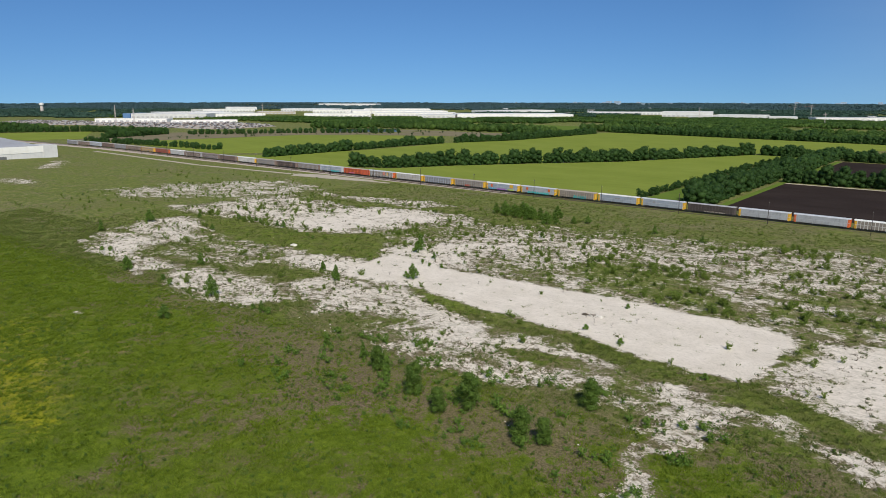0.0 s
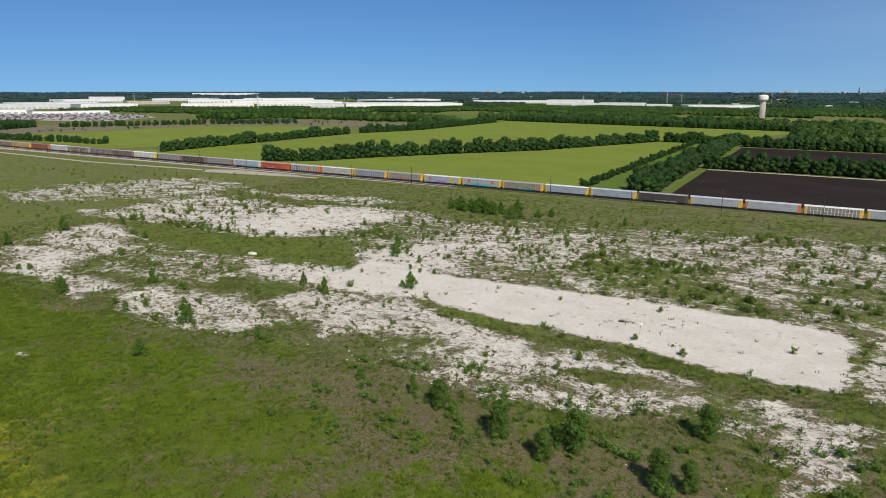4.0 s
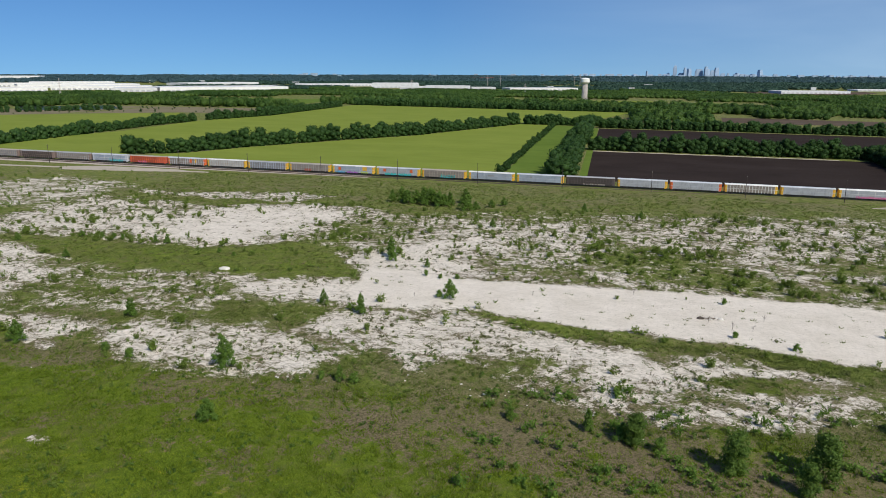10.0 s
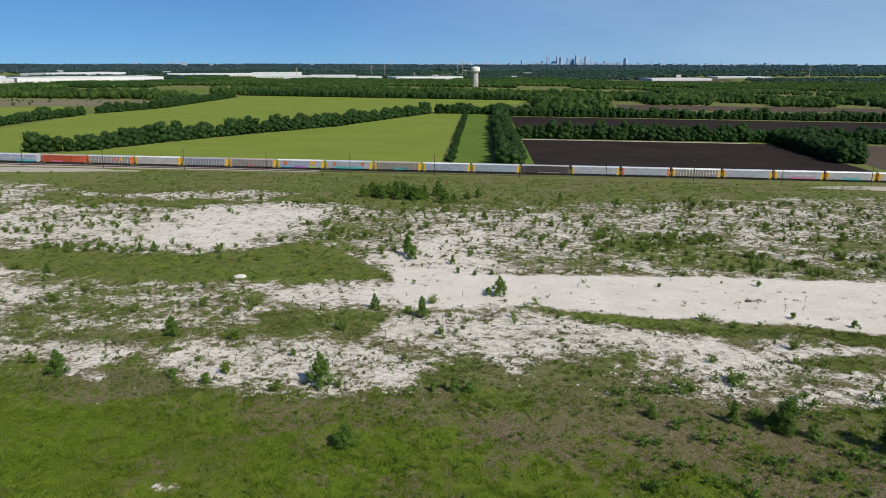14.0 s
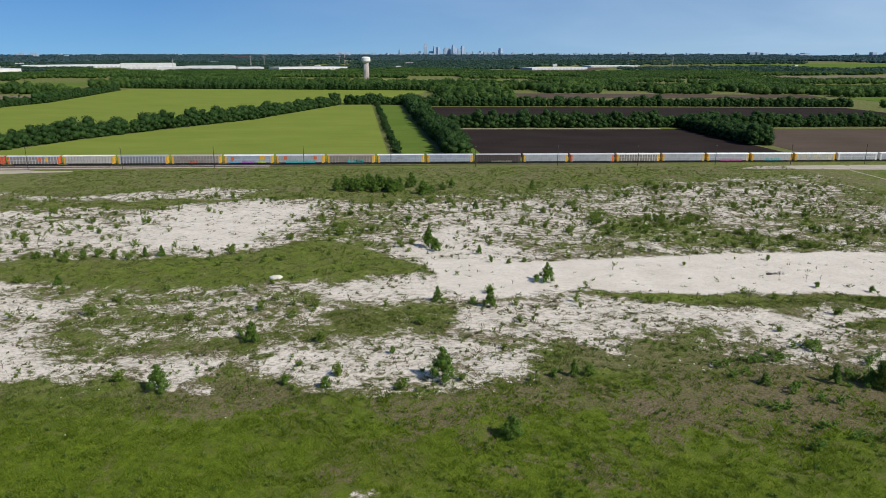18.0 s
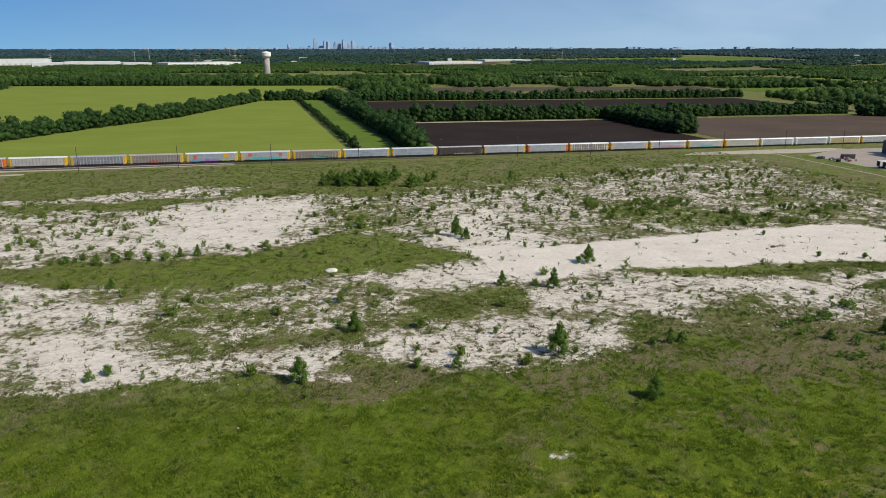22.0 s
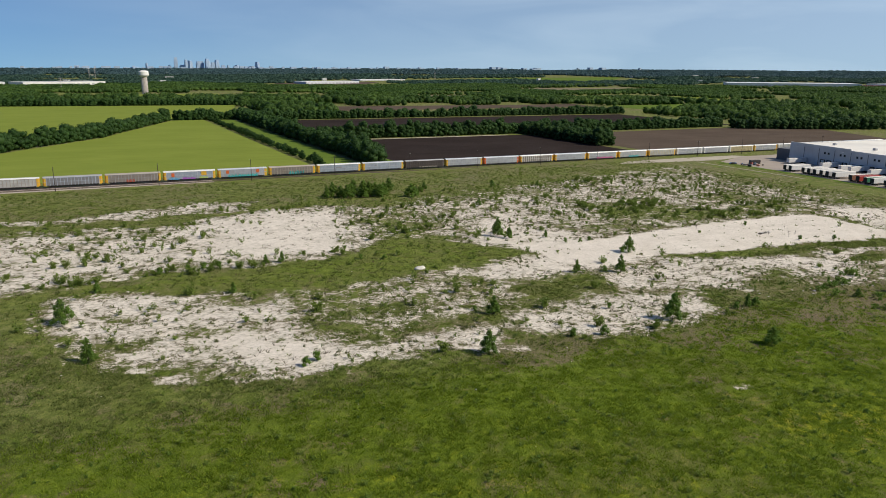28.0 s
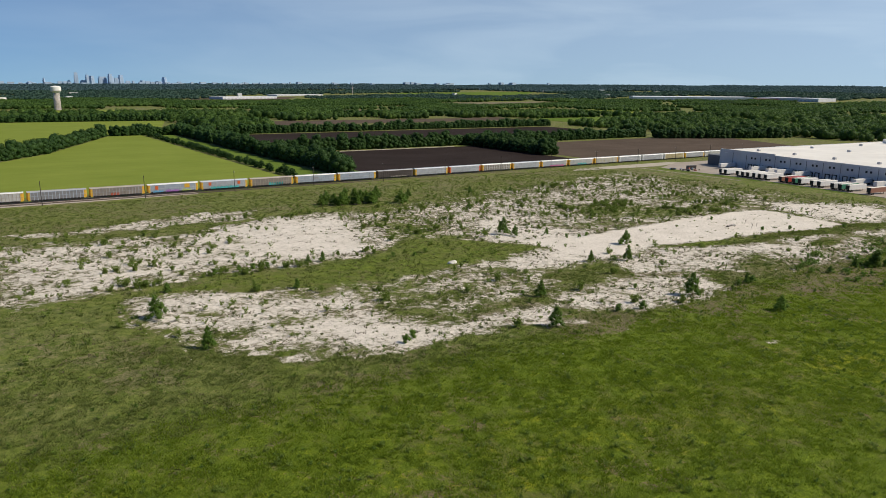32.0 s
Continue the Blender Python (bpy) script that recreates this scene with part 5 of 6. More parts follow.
def water_tower(x, y, h, r, label):
    t = new("water_tower")
    t.matrix_basis = at(x, y)
    bm = bmesh.new()
    tube(bm, r * 0.62, r * 0.56, (0, 0, -1), (0, 0, h * 0.72), 24)
    part("stem", bm, M["tower_stem"], t, "grey fluted concrete stem", True)
    for i in range(24):
        bm = bmesh.new()
        a = i * math.pi / 12
        tube(bm, r * 0.05, r * 0.045, (r * 0.6 * math.cos(a), r * 0.6 * math.sin(a), 0), (r * 0.56 * math.cos(a), r * 0.56 * math.sin(a), h * 0.72), 5)
        part("flute", bm, M["tower_stem"], t)
    bm = bmesh.new()
    prof = [(r * 0.56, h * 0.70), (r * 0.98, h * 0.78), (r, h * 0.80), (r, h * 0.94), (r * 0.9, h * 0.965), (r * 0.5, h * 0.99), (0.1, h)]
    rows = [[bm.verts.new((q * math.cos(i * math.pi / 16), q * math.sin(i * math.pi / 16), z)) for i in range(32)] for q, z in prof]
    for p, q in zip(rows, rows[1:]):
        for i in range(32):
            bm.faces.new((p[i], p[(i + 1) % 32], q[(i + 1) % 32], q[i]))
    part("tank", bm, M["white_wall"], t, "white steel tank")
    bm = bmesh.new()
    tube(bm, r * 1.03, r * 1.03, (0, 0, h * 0.795), (0, 0, h * 0.81), 32)
    part("walkway", bm, M["tower_stem"], t)
    tagged(t, label, "water tower")


water_tower(-164.5, 1726, 50, 10.4, "white water tower on a thick grey stem above woods")
water_tower(-3029, 1296, 40, 9, "small distant white water tower on the horizon")


def lattice_mast(x, y, h):
    t = new("lattice_mast")
    t.matrix_basis = at(x, y)
    w = h * 0.035

    def strut(name, r0, r1, p, q):
        bm = bmesh.new()
        tube(bm, r0, r1, p, q, 4)
        part(name, bm, M["tower_stem"], t)

    for a, b in ((-1, -1), (1, -1), (1, 1), (-1, 1)):
        strut("leg", 0.22, 0.15, (a * w, b * w, 0), (a * w * 0.15, b * w * 0.15, h))
        for k in range(6):
            f, z = 1 - k / 6 * 0.85, h * k / 6
            strut("brace", 0.1, 0.1, (a * w * f, b * w * f, z), (-b * w * f * 0.87, a * w * f * 0.87, z + h / 6))
    for z in (0.72, 0.84):
        bm = bmesh.new()
        box(bm, -h * 0.13, h * 0.13, -0.3, 0.3, h * z, h * z + 0.6)
        part("crossarm", bm, M["tower_stem"], t)
    tagged(t, "thin grey lattice power mast in the distance", "mast", "power line masts")


for x, y, h in ((-1585, 840, 42), (-1560, 870, 36), (-1900, 1500, 44), (-1250, 1330, 40), (-700, 2150, 38), (-560, 2700, 46), (-520, 2760, 46), (-330, 1950, 32), (1000, 2650, 40), (-250, 2900, 50), (-230, 2930, 50)):
    lattice_mast(x, y, h)

# city towers on the horizon: bearing, height, width
CITY = [(5.65, 70, 20), (6.36, 58, 15), (6.63, 52, 22), (7.33, 48, 42), (7.83, 64, 20), (7.99, 49, 12), (8.25, 42, 22), (8.54, 58, 22), (3.65, 37, 10), (4.94, 21, 27), (5.19, 27, 12), (6.12, 27, 27), (2.21, 15, 22), (2.86, 15, 44), (9.97, 27, 22), (10.31, 22, 32), (11.05, 22, 32), (11.47, 46, 22), (8.99, 25, 25), (9.34, 25, 12), (-0.36, 12, 17), (12.48, 21, 25)]
for k, (az, h, w) in enumerate(CITY):
    d = 4640 + 12 * (k % 4)
    x, y = -203 + d * math.sin(math.radians(az)), 4 + d * math.cos(math.radians(az))
    t = new("tower_block")
    z = gz(x, y) - 4
    t.matrix_basis = Matrix.LocRotScale((x, y, z), Euler((0, 0, 0.3 * (k % 3))), None)
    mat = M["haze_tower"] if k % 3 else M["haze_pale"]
    bm = bmesh.new()
    box(bm, -w / 2, w / 2, -w / 2, w / 2, 0, (h + 6) * 0.82)
    box(bm, -w * 0.4, w * 0.4, -w * 0.4, w * 0.4, (h + 6) * 0.82, h + 6)
    part("shaft", bm, mat, t)
    bm = bmesh.new()
    for j in range(3):
        box(bm, -w / 2 + w * (j + 0.3) / 3, -w / 2 + w * (j + 0.7) / 3, -w / 2 - 0.4, -w / 2, 3, (h + 6) * 0.8)
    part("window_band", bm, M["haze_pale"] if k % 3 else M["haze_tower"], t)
    if h > 55 or w < 11:
        bm = bmesh.new()
        tube(bm, 0.8, 0.3, (0, 0, h), (0, 0, h + 16), 6)
        part("spire", bm, mat, t)
    tagged(t, "hazy blue-grey high-rise of a city skyline on the horizon", "skyscraper", "city skyline")
rngc = random.Random(8)
V, F = [], []
for k in range(150):
    az = rngc.gauss(10, 11) if k % 3 else rngc.uniform(-30, 45)
    d = rngc.uniform(4560, 4680)
    x, y = -203 + d * math.sin(math.radians(az)), 4 + d * math.cos(math.radians(az))
    w, h, z, o = rngc.uniform(8, 34), rngc.uniform(6, 22) + 6, gz(x, y) - 4, len(V)
    V += [(x + a * w / 2, y + b * w / 2, z + c) for c in (0, h) for a, b in ((-1, -1), (1, -1), (1, 1), (-1, 1))]
    F += [(o + i, o + (i + 1) % 4, o + 4 + (i + 1) % 4, o + 4 + i) for i in range(4)] + [(o + 4, o + 5, o + 6, o + 7)]
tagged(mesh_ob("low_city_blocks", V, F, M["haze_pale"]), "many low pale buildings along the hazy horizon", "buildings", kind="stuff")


# ---- plants of the near meadow ----
YOUNG = [sapling("young upright green tree on rough ground", 6.0, 3.2 + 0.4 * k, 80 + k) for k in range(4)]
THICK = [tree("dense rounded young green tree on dry grass", 6.0, 4.4 + 0.4 * k, 10, 3200, 0.15, 70 + k, M["leaf_thick"], trunk=0.1, lift=0.06, taper=0.3, group="young trees on the chalk") for k in range(2)]
BUSH = [tree("low spreading green bush on bare chalk", 3.0, 3.2, 5, 900, 0.13, 90 + k, M["leaf_young"], "bush", 0.06, 0.12, 0.25, "bush", "bushes on the chalk") for k in range(3)]
PLACES = [
    (-92, 118, 6.2), (-76.8, 113, 6.9), (-66.6, 108.8, 5.6), (-63, 115, 7.8), (-47.4, 110, 6.7), (-42.5, 110.5, 5.2), (-43, 130.6, 7.2), (-176, 129.5, 7.1), (-167, 107.5, 5.6), (-215, 151.5, 6.2), (-229, 130, 5.6),
    (-140, 187, 6.2), (-169, 226, 7.8), (-167, 221, 4.6), (-154, 216.5, 3.1), (-172, 174, 4.1), (-159.5, 168.5, 5.9), (-271, 195, 4.0), (-251, 221, 4.0), (-256, 221.5, 3.4), (-109, 331, 4.5), (-144, 284, 4.7), (-100, 121, 4.6), (-94, 119, 4.7), (-114, 122, 3.4), (-312, 187, 7.0), (-307, 160, 5.6), (-304, 210, 3.3), (-84, 325, 3.4), (-150, 129, 3.8),
]
CLUMP = [(-197, 334, 7.8), (-192, 327, 7.4), (-189, 331, 8.6), (-184, 326, 8.2), (-180, 329, 9.0), (-176, 325, 7.6), (-172, 330, 7.0), (-166, 338, 8.8), (-162, 319, 8.4), (-158, 322, 5.0), (-152, 330, 4.2), (-147, 336, 4.6), (-201, 331, 6.4), (-186, 335, 8.0), (-194, 331, 7.0), (-182, 332, 8.4), (-177, 329, 7.8), (-174, 327, 6.2)]
LOW = [(-88, 116.4, 3.2), (-287, 222, 2.6), (-279, 222.5, 2.3), (-274.5, 223, 2.8), (-270, 222, 2.4), (-227, 215, 2.2), (-220, 212, 2.0), (-54.5, 171, 2.4), (-29, 161, 2.2), (-66, 202, 2.0), (-163.5, 171, 2.0), (-206, 130.5, 2.8), (-198.5, 128.5, 2.7), (-67, 176, 2.2), (-185, 143, 1.9), (-264, 142, 2.8), (-267, 140, 2.5), (-143, 187, 2.6), (-147, 205, 1.9), (-152, 207, 2.0), (-142, 206, 2.2), (-218, 156, 1.8), (-147, 129, 3.0), (-154, 129, 2.2), (-95, 137, 2.0)]
rngp = random.Random(3)
for k, (x, y, h) in enumerate(PLACES + CLUMP):
    wide = 1.12 if k < 7 else 1.4 if k >= len(PLACES) else 1.15
    plant(THICK if k < 7 else YOUNG, x, y, h / 6.0 * wide * rngp.uniform(0.85, 1.0), rngp, h / 6.0 * (0.95 if k < 7 else 0.9))
for x, y, h in LOW:
    plant(BUSH, x, y, h / 3.0 * 0.85, rngp)


def shrub_data(seed, h, w, n, size):
    """Upright sprays of small leaves from one root."""
    rng = np.random.default_rng(seed)
    V, F = [], []
    stems = 7
    for s in range(stems):
        a, lean = rng.uniform(0, 6.28), rng.uniform(0.15, 0.5) * w
        tip = np.array([lean * math.cos(a), lean * math.sin(a), h * rng.uniform(0.7, 1.0)])
        for k in range(n // stems):
            f = rng.uniform(0.12, 1.0)
            p = tip * (f, f, f ** 0.8) + rng.normal(size=3) * w * 0.09
            p[2] = max(p[2], 0.05)
            u, v = rng.normal(size=3), rng.normal(size=3)
            u, v = u / np.linalg.norm(u) * size * rng.uniform(0.6, 1.4), v / np.linalg.norm(v) * size * 0.6
            o = len(V)
            V += [tuple(p - u), tuple(p - v), tuple(p + u), tuple(p + v)]
            F.append((o, o + 1, o + 2, o + 3))
    return V, F


SHRUBS = []
for k in range(4):
    V, F = shrub_data(200 + k, 1.7, 2.3 + 0.25 * k, 330, 0.19)
    ob = mesh_ob("shrub", V, F, M["leaf_shrub"])
    SHRUBS.append(tagged(ob, "small upright green shrub on bare chalky ground", "shrub", "shrubs on the chalk"))


def place_shrubs():
    rng = random.Random(21)
    spots = []
    boxes = [(-200, 40, 222, 345, 190), (-335, -200, 215, 320, 70), (-104, -52, 226, 268, 80), (-70, -36, 214, 236, 34), (-32, 0, 218, 268, 34), (-202, -165, 225, 300, 40), (-322, -228, 216, 228, 34), (-290, -60, 126, 205, 34)]
    for x0, x1, y0, y1, n in boxes:
        k = 0
        while k < n:
            x, y = rng.uniform(x0, x1), rng.uniform(y0, y1)
            b, d, f = zone(np.array(x), np.array(y))
            if b > 0.97 and rng.random() < 0.93 or b < 0.05 and rng.random() < 0.6 or noise.noise(Vector((x * 0.05, y * 0.05, 3))) < rng.uniform(-0.35, 0.3):
                continue
            spots.append((y, x, rng.uniform(0, 6.28), 0.5 + 1.1 * rng.random() ** 1.6, rng.randrange(4)))
            k += 1
    spots.sort()
    for y, x, a, s, q in spots[:296]:
        put(SHRUBS[q], at(x, y, a, s))
    V, F = [], []
    for y, x, a, s, q in spots[296:]:
        me, o, m = SHRUBS[q].data, len(V), at(x, y, a, s)
        V += [m @ v.co for v in me.vertices]
        F += [tuple(i + o for i in p.vertices) for p in me.polygons]
    tagged(mesh_ob("shrubs", V, F, M["leaf_shrub"]), "many small green shrubs on rough chalky land", "shrubs", kind="stuff")


place_shrubs()


def scatter(name, label, category, proto, n, area, keep, s0, s1, seed, mat):
    """Many small plants or stones, joined."""
    rng = np.random.default_rng(seed)
    PV, PF = [np.array(p[0], float) for p in proto], [np.array(p[1]) for p in proto]
    X, Y = rng.uniform(area[0], area[1], n), rng.uniform(area[2], area[3], n)
    b, d, f = zone(X, Y)
    ok = rng.random(n) < keep(b, d, f, X, Y)
    X, Y = X[ok], Y[ok]
    Z = ground_z(X, Y)
    V, F, o = [], [], 0
    for x, y, z in zip(X, Y, Z):
        k = rng.integers(len(PV))
        a, s = rng.uniform(0, 6.28), rng.uniform(s0, s1)
        c, sn = math.cos(a) * s, math.sin(a) * s
        v = PV[k]
        V.append(np.stack([v[:, 0] * c - v[:, 1] * sn + x, v[:, 0] * sn + v[:, 1] * c + y, v[:, 2] * s * rng.uniform(0.8, 1.2) + z], 1))
        F.append(PF[k] + o)
        o += len(v)
    me = bpy.data.meshes.new(name)
    V, F = np.concatenate(V), np.concatenate(F)
    k = F.shape[1]
    me.vertices.add(len(V))
    me.vertices.foreach_set("co", V.astype(np.float32).ravel())
    me.loops.add(F.size)
    me.loops.foreach_set("vertex_index", F.astype(np.int32).ravel())
    me.polygons.add(len(F))
    me.polygons.foreach_set("loop_start", np.arange(0, F.size, k, dtype=np.int32))
    me.update(calc_edges=True)
    me.materials.append(mat)
    return tagged(new(name, me), label, category, kind="stuff")


def tuft_data(seed, blades, h, w):
    rng = np.random.default_rng(seed)
    V, F = [], []
    for k in range(blades):
        a, r = rng.uniform(0, 6.28), rng.uniform(0, w)
        x, y, t = r * math.cos(a), r * math.sin(a), rng.uniform(0, 6.28)
        bw, hh, ln = rng.uniform(0.05, 0.11), h * rng.uniform(0.5, 1), rng.uniform(0.4, 1.1) * h
        o = len(V)
        V += [(x - bw * math.cos(t), y - bw * math.sin(t), -0.05), (x + bw * math.cos(t), y + bw * math.sin(t), -0.05), (x + ln * math.cos(a), y + ln * math.sin(a), hh)]
        F.append((o, o + 1, o + 2))
    return V, F


tufts = [tuft_data(300 + k, 7, 0.36, 0.42) for k in range(6)]


def clumps(x, y):
    """Where the growth stands thick: lumps of a metre or two in broader drifts."""
    return np.clip(2.2 * (0.62 * drift(x, y, 1.3, 11) + 0.38 * drift(x, y, 5.3, 12)) - 0.45, 0.2, 1)


weeds = [shrub_data(320 + k, 0.95, 1.4, 70, 0.15) for k in range(3)]
thick = lambda b, d, f, x, y: np.clip(0.95 - np.maximum(b, 0) * 1.6 - np.maximum(d, 0) * 0.9, 0.03, 1) * np.clip((y - 22) / 38, 0, 1) * clumps(x, y)
scatter("grass", "rough green grass of the meadow", "grass", tufts, 225000, (-400, 30, 22, 128), thick, 0.6, 1.6, 31, M["grass"])
scatter("grass", "rough olive green grass along the chalk", "grass", tufts, 90000, (-400, 45, 122, 168), thick, 0.6, 1.6, 30, M["dull_grass"])
scatter("grass", "rough olive green grass between patches of chalk", "grass", tufts, 75000, (-345, 60, 165, 400), thick, 0.9, 1.9, 32, M["dull_grass"])
scatter("weeds", "low leafy weeds in the meadow", "weeds", weeds, 7600, (-400, 30, 28, 170), lambda b, d, f, x, y: np.clip((y - 28) / 34, 0, 1) * np.where(b > 0.8, 0.02, 0.5) * (0.35 + 0.65 * (np.sin(x * 0.21 + 2 * np.sin(y * 0.17)) * np.sin(y * 0.33 + x * 0.05) > -0.1)), 0.3, 1.15, 33, M["leaf_shrub"])
sprigs = [shrub_data(340 + k, 0.8, 1.3, 35, 0.2) for k in range(4)]
scatter("weeds", "dark leafy weeds scattered through rough grass", "weeds", sprigs, 18000, (-380, 20, 30, 150), lambda b, d, f, x, y: np.clip((y - 30) / 36, 0, 1) * np.where(b > 0.7, 0.02, 0.5) * (0.15 + 0.85 * (np.sin(x * 0.17 + 2.4 * np.sin(y * 0.13)) * np.sin(y * 0.29 + x * 0.07) > 0.0)) * np.where(x > -200, 0.9, 0.25), 0.25, 0.9, 38, M["leaf_thick"])
scatter("bushes", "scattered dark bushes on dry scrub land", "bushes", weeds, 420, (-1010, -560, 480, 1040), lambda b, d, f, x, y: inside([(-1010, 480), (-910, 500), (-870, 770), (-690, 910), (-560, 930), (-555, 1060), (-900, 1010), (-1120, 640)], x, y) * 0.6, 1.8, 4.5, 36, M["leaf_oak"])
scatter("bushes", "low dark bushes in rough grass by the service road", "bushes", weeds, 60, (-540, -400, 300, 372), lambda b, d, f, x, y: 0.5 + 0 * x, 1.0, 2.6, 37, M["leaf_shrub"])
scatter("weeds", "dark green weedy thicket on dry grass", "weeds", weeds, 900, (-120, -15, 98, 140), lambda b, d, f, x, y: np.clip(0.2 + 0.8 * np.sin(x * 0.25) * np.sin(y * 0.4 + x * 0.1), 0, 1), 0.8, 2.2, 35, M["leaf_young"])
scatter("weeds", "low leafy weeds on chalky ground", "weeds", weeds, 5600, (-440, 60, 165, 400), lambda b, d, f, x, y: np.where(b > 0.95, 0.015, np.where((b > 0.02) & (b < 0.9), 0.5, 0.22)) * np.where(y > 345, 0.35, 1), 0.6, 2.2, 34, M["leaf_shrub"])


knots = [shrub_data(350 + k, 0.30, 1.5, 36, 0.16) for k in range(5)]
scatter("weeds", "small olive weeds rooted in bare chalk", "weeds", knots, 15000, (-345, 50, 122, 340), lambda b, d, f, x, y: np.where((b > 0.2) & (b < 1.0), 0.75, np.where(b >= 1.0, 0.004, 0.1)) * clumps(x + 40, y) * np.clip(3 * drift(x, y, 6, 13) - 1, 0, 1), 0.5, 1.6, 42, M["weed"])


# ---- stones and litter ----
dead = [tuft_data(360 + k, 9, 0.34, 0.55) for k in range(5)]
scatter("dead_weeds", "brown dead weeds strewn over chalky ground", "dead weeds", dead, 30000, (-345, 50, 125, 335), lambda b, d, f, x, y: np.where(b > 1.05, 0.004, np.where((b > 0.25) & (b < 0.85), 0.5, np.where(b >= 0.85, 0.22, 0.12))) * (0.2 + 0.8 * (np.sin(x * 0.33 + 2 * np.sin(y * 0.21)) * np.sin(y * 0.41 + x * 0.09) > -0.15)), 0.6, 1.7, 39, M["litter"])
def rock_data(seed, n=1):
    rng = random.Random(seed)
    bm = bmesh.new()
    bmesh.ops.create_icosphere(bm, subdivisions=2, radius=1)
    for v in bm.verts:
        q = v.co.copy()
        k = 1 + 0.35 * noise.noise(q * 1.3 + Vector((seed, 0, 0))) + 0.12 * noise.noise(q * 3.7)
        v.co = Vector((q.x * k * 1.2, q.y * k, max(q.z * k * 0.65, -0.25)))
    V, F = [tuple(v.co) for v in bm.verts], [tuple(v.index for v in f.verts) for f in bm.faces]
    bm.free()
    return V, F


rocks = [mesh_ob("limestone_boulder", *rock_data(400 + k), M["stone"]) for k in range(3)]
for r in rocks:
    tagged(r, "pale limestone boulder lying on rough ground", "boulder", "limestone boulders")
rngr = random.Random(15)
SPOTS = [(-166, 128.5, 7, 2.5, 14), (-158, 130, 6, 2.5, 8), (-232, 158, 22, 12, 10), (-190, 132, 22, 6, 10), (-120, 131, 26, 5, 9), (-110, 135, 20, 6, 7), (-240, 186, 20, 4, 8)]
for cx, cy, rx, ry, n in SPOTS:
    for k in range(n):
        x, y = cx + rngr.uniform(-rx, rx), cy + rngr.uniform(-ry, ry)
        m = at(x, y, rngr.uniform(0, 6.28), rngr.uniform(0.10, 0.32), 0.04)
        ob = rocks[rngr.randrange(3)]
        put(ob, m)
pebble = [(v, f) for v, f in (rock_data(420), rock_data(421))]
scatter("stones", "small pale stones strewn over rough ground", "stones", pebble, 1500, (-320, 0, 112, 210), lambda b, d, f, x, y: np.where((b > 0.3) & (b < 0.95), 0.7, 0.1), 0.06, 0.2, 41, M["stone"])


def chalk_mound(x, y, r, h):
    bm = bmesh.new()
    bmesh.ops.create_icosphere(bm, subdivisions=3, radius=1)
    for v in bm.verts:
        k = 1 + 0.25 * noise.noise(v.co * 1.8) + 0.1 * noise.noise(v.co * 5)
        v.co = Vector((v.co.x * r * 1.5 * k, v.co.y * r * k, max(v.co.z * h * k, -0.3)))
    ob = part("chalk_mound", bm, M["stone"], smooth=True)
    ob.matrix_basis = at(x, y)
    tagged(ob, "small white heap of chalk beside a grassy strip", "mound")


chalk_mound(-214.5, 196.5, 1.25, 0.9)


def debris_pile(x, y):
    """Broken limbs, stones and rubble heaped on the bare chalk."""
    rng = random.Random(6)
    d = new("debris_pile")
    d.matrix_basis = at(x, y)
    for k in range(4):
        bm = bmesh.new()
        a, l = rng.uniform(-0.5, 0.5) + (math.pi if k % 2 else 0), rng.uniform(1.2, 2.4)
        p = Vector((rng.uniform(-1.8, 1.8), rng.uniform(-0.8, 0.8), rng.uniform(0.1, 0.5)))
        tube(bm, rng.uniform(0.08, 0.14), 0.04, p, p + Vector((l * math.cos(a), l * math.sin(a) * 0.5, rng.uniform(-0.1, 0.4))), 7)
        part("log", bm, M["bark"], d)
    for k in range(14):
        V, F = rock_data(430 + k)
        s = rng.uniform(0.25, 0.75)
        ox, oy = rng.uniform(-2.9, 2.9), rng.uniform(-0.8, 0.8)
        mesh_ob("rubble", [(v[0] * s + ox, v[1] * s + oy, v[2] * s + 0.15) for v in V], F, M["stone"] if k % 5 else M["tie"], d)
    tagged(d, "heap of dead logs and pale rubble on bare chalk", "debris")


debris_pile(-71, 188.5)


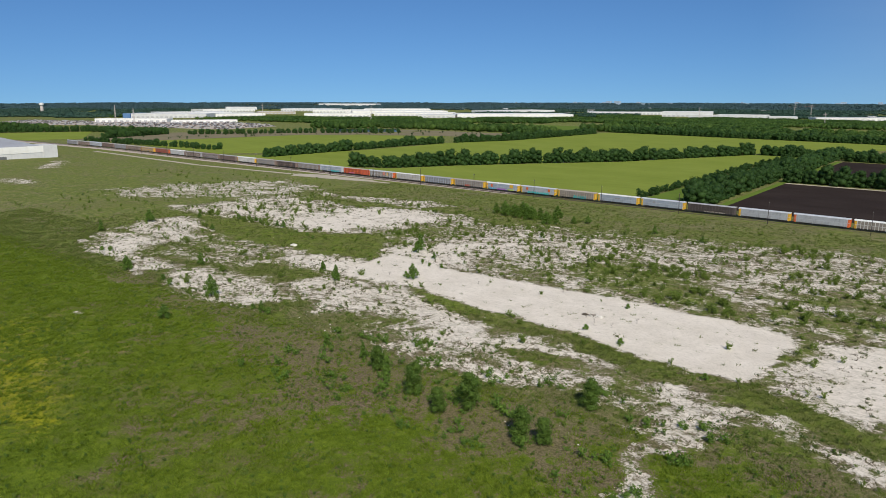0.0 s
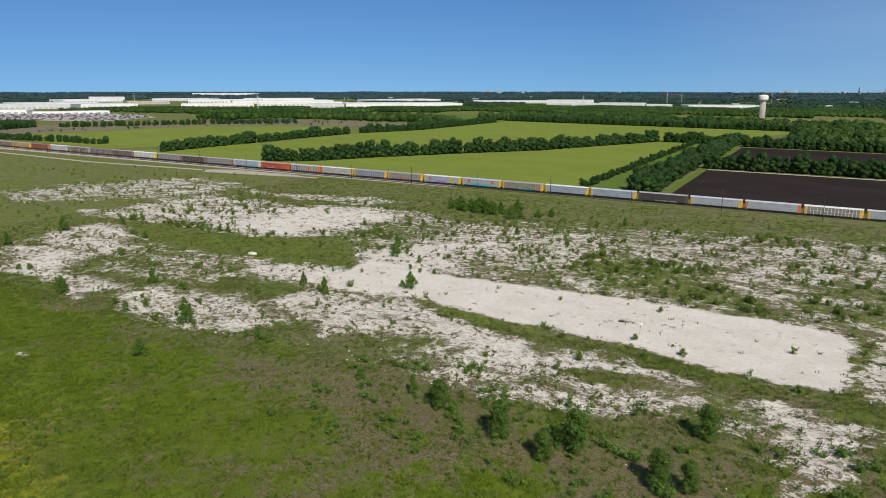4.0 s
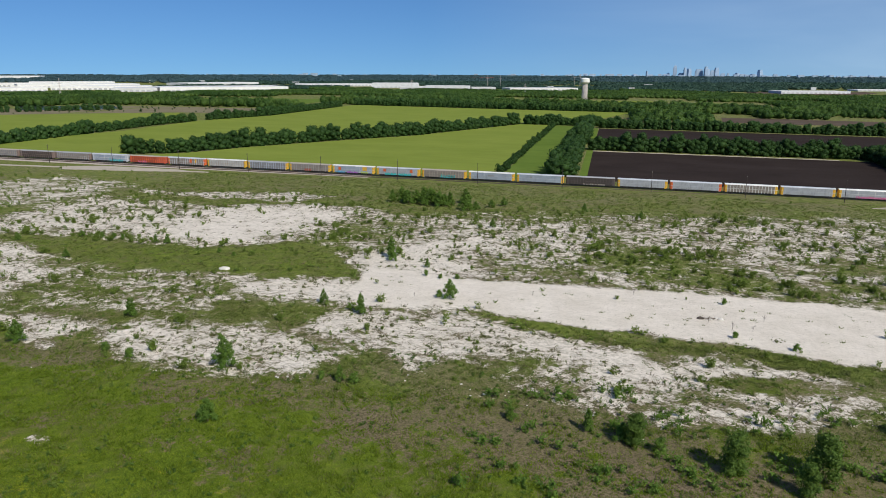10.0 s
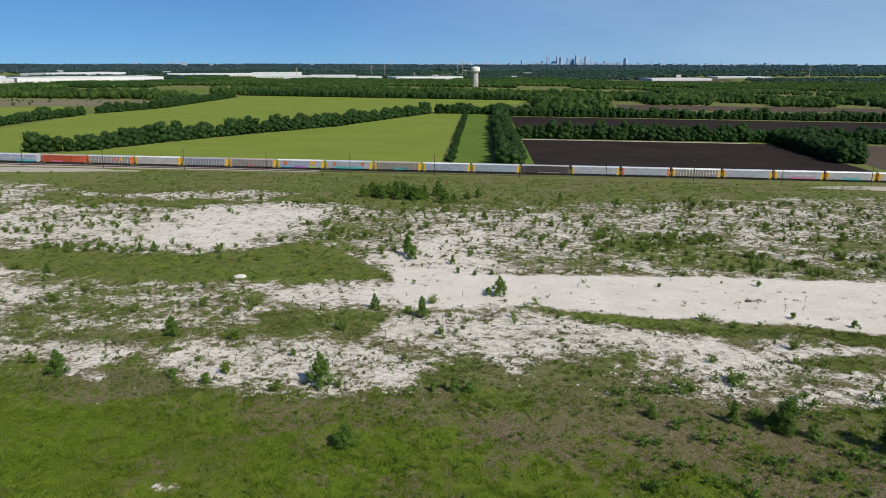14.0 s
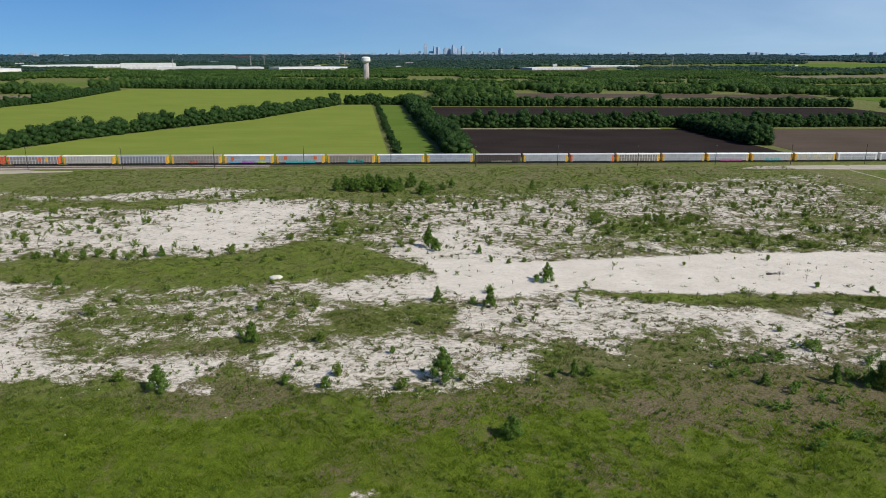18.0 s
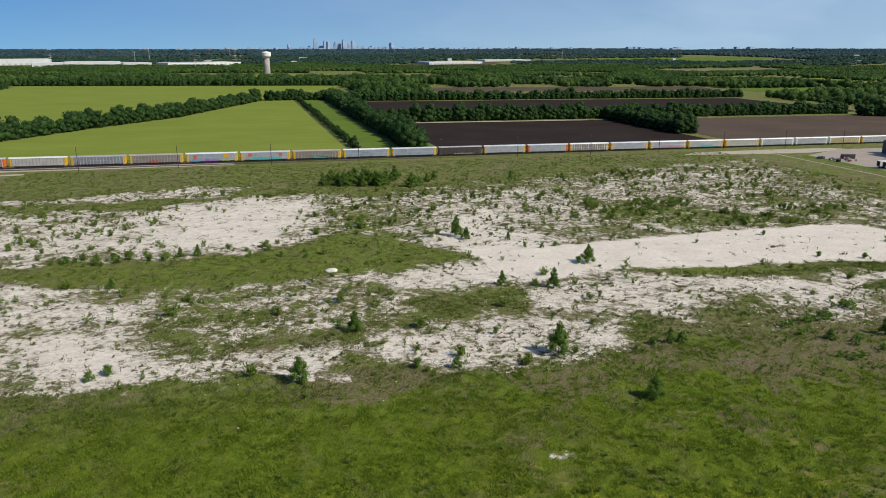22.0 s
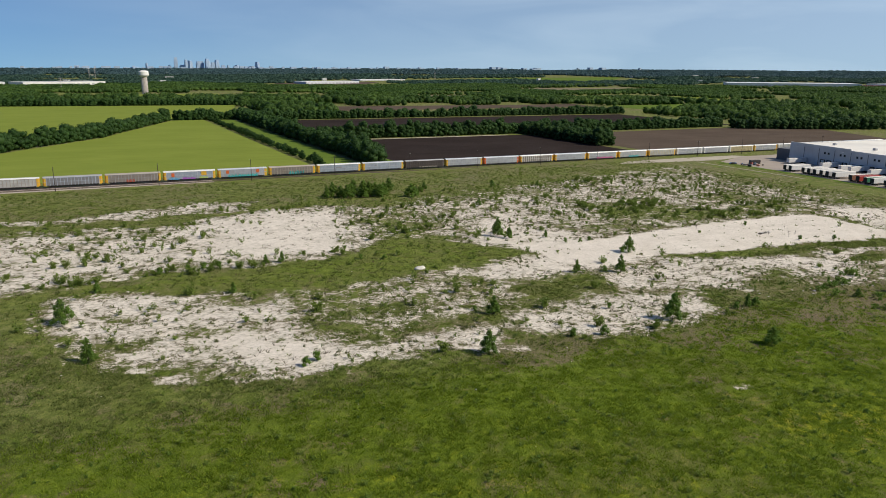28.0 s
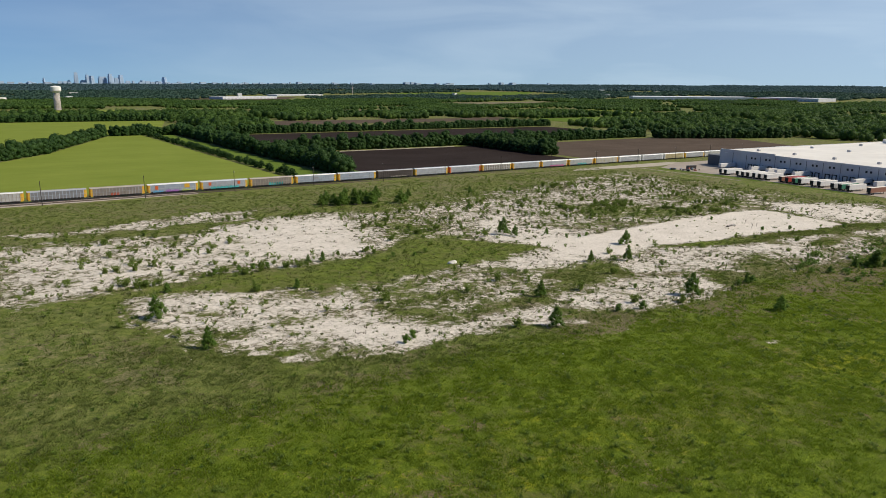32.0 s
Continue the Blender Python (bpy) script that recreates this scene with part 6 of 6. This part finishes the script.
def dead_sapling(x, y, h, seed):
    rng = random.Random(seed)
    bm = bmesh.new()
    tube(bm, 0.05, 0.02, (0, 0, -0.1), (0.1, 0, h), 5)
    for k in range(7):
        a, z = rng.uniform(0, 6.28), h * rng.uniform(0.3, 0.9)
        tube(bm, 0.03, 0.012, (0.03, 0, z), (0.6 * math.cos(a), 0.6 * math.sin(a), z + rng.uniform(0.2, 0.6)), 4)
    ob = part("dead_sapling", bm, M["bark"])
    ob.matrix_basis = at(x, y)
    tagged(ob, "bare brown dead sapling on white chalk", "sapling", "dead saplings")


for k, (x, y, h) in enumerate(((-67, 181, 2.2), (-72, 186, 1.6), (-62, 182, 1.4), (-58, 190, 1.5), (-118, 196, 1.2), (-90, 205, 1.6), (-150, 186, 1.3), (-165, 184, 1.0), (-262, 143, 1.8))):
    dead_sapling(x, y, h, k)


def yard_clutter():
    """Scrap and drums at the yard's corner."""
    rng = random.Random(12)
    tones = [M["brick_red"], M["dark_wall"], M["blue_wall"], M["path"], M["iron"]]
    for k in range(24):
        x, y = 106 + rng.uniform(-5, 10), 350 + rng.uniform(-9, 12)
        c = new("scrap_crate")
        c.matrix_basis = at(x, y, rng.uniform(0, 3), 1, 0.12)
        w, h = rng.uniform(0.8, 2.2), rng.uniform(0.5, 1.4)
        frame_box("crate_body", c, tones[k % 5], -w / 2, w / 2, -w / 3, w / 3, 0.1, h, bev=0.05)
        for s in (-0.3, 0.3):
            frame_box("skid", c, M["tie"], s * w - 0.06, s * w + 0.06, -w / 3, w / 3, 0.0, 0.1)
        tagged(c, "weathered scrap crate on a dirt yard", "crate", "yard scrap")
    t = new("dark_container")
    t.matrix_basis = at(118, 352, math.radians(-8.6), 1, 0.12)
    frame_box("container_body", t, M["iron"], -4, 4, -1.3, 1.3, 0.1, 2.7, bev=0.06)
    for s in (-1, 1):
        frame_box("container_door", t, M["dark_wall"], -4.06, -4.0, min(0.03 * s, 1.2 * s), max(0.03 * s, 1.2 * s), 0.25, 2.6)
    tagged(t, "dark steel container on a dirt yard", "container")


yard_clutter()
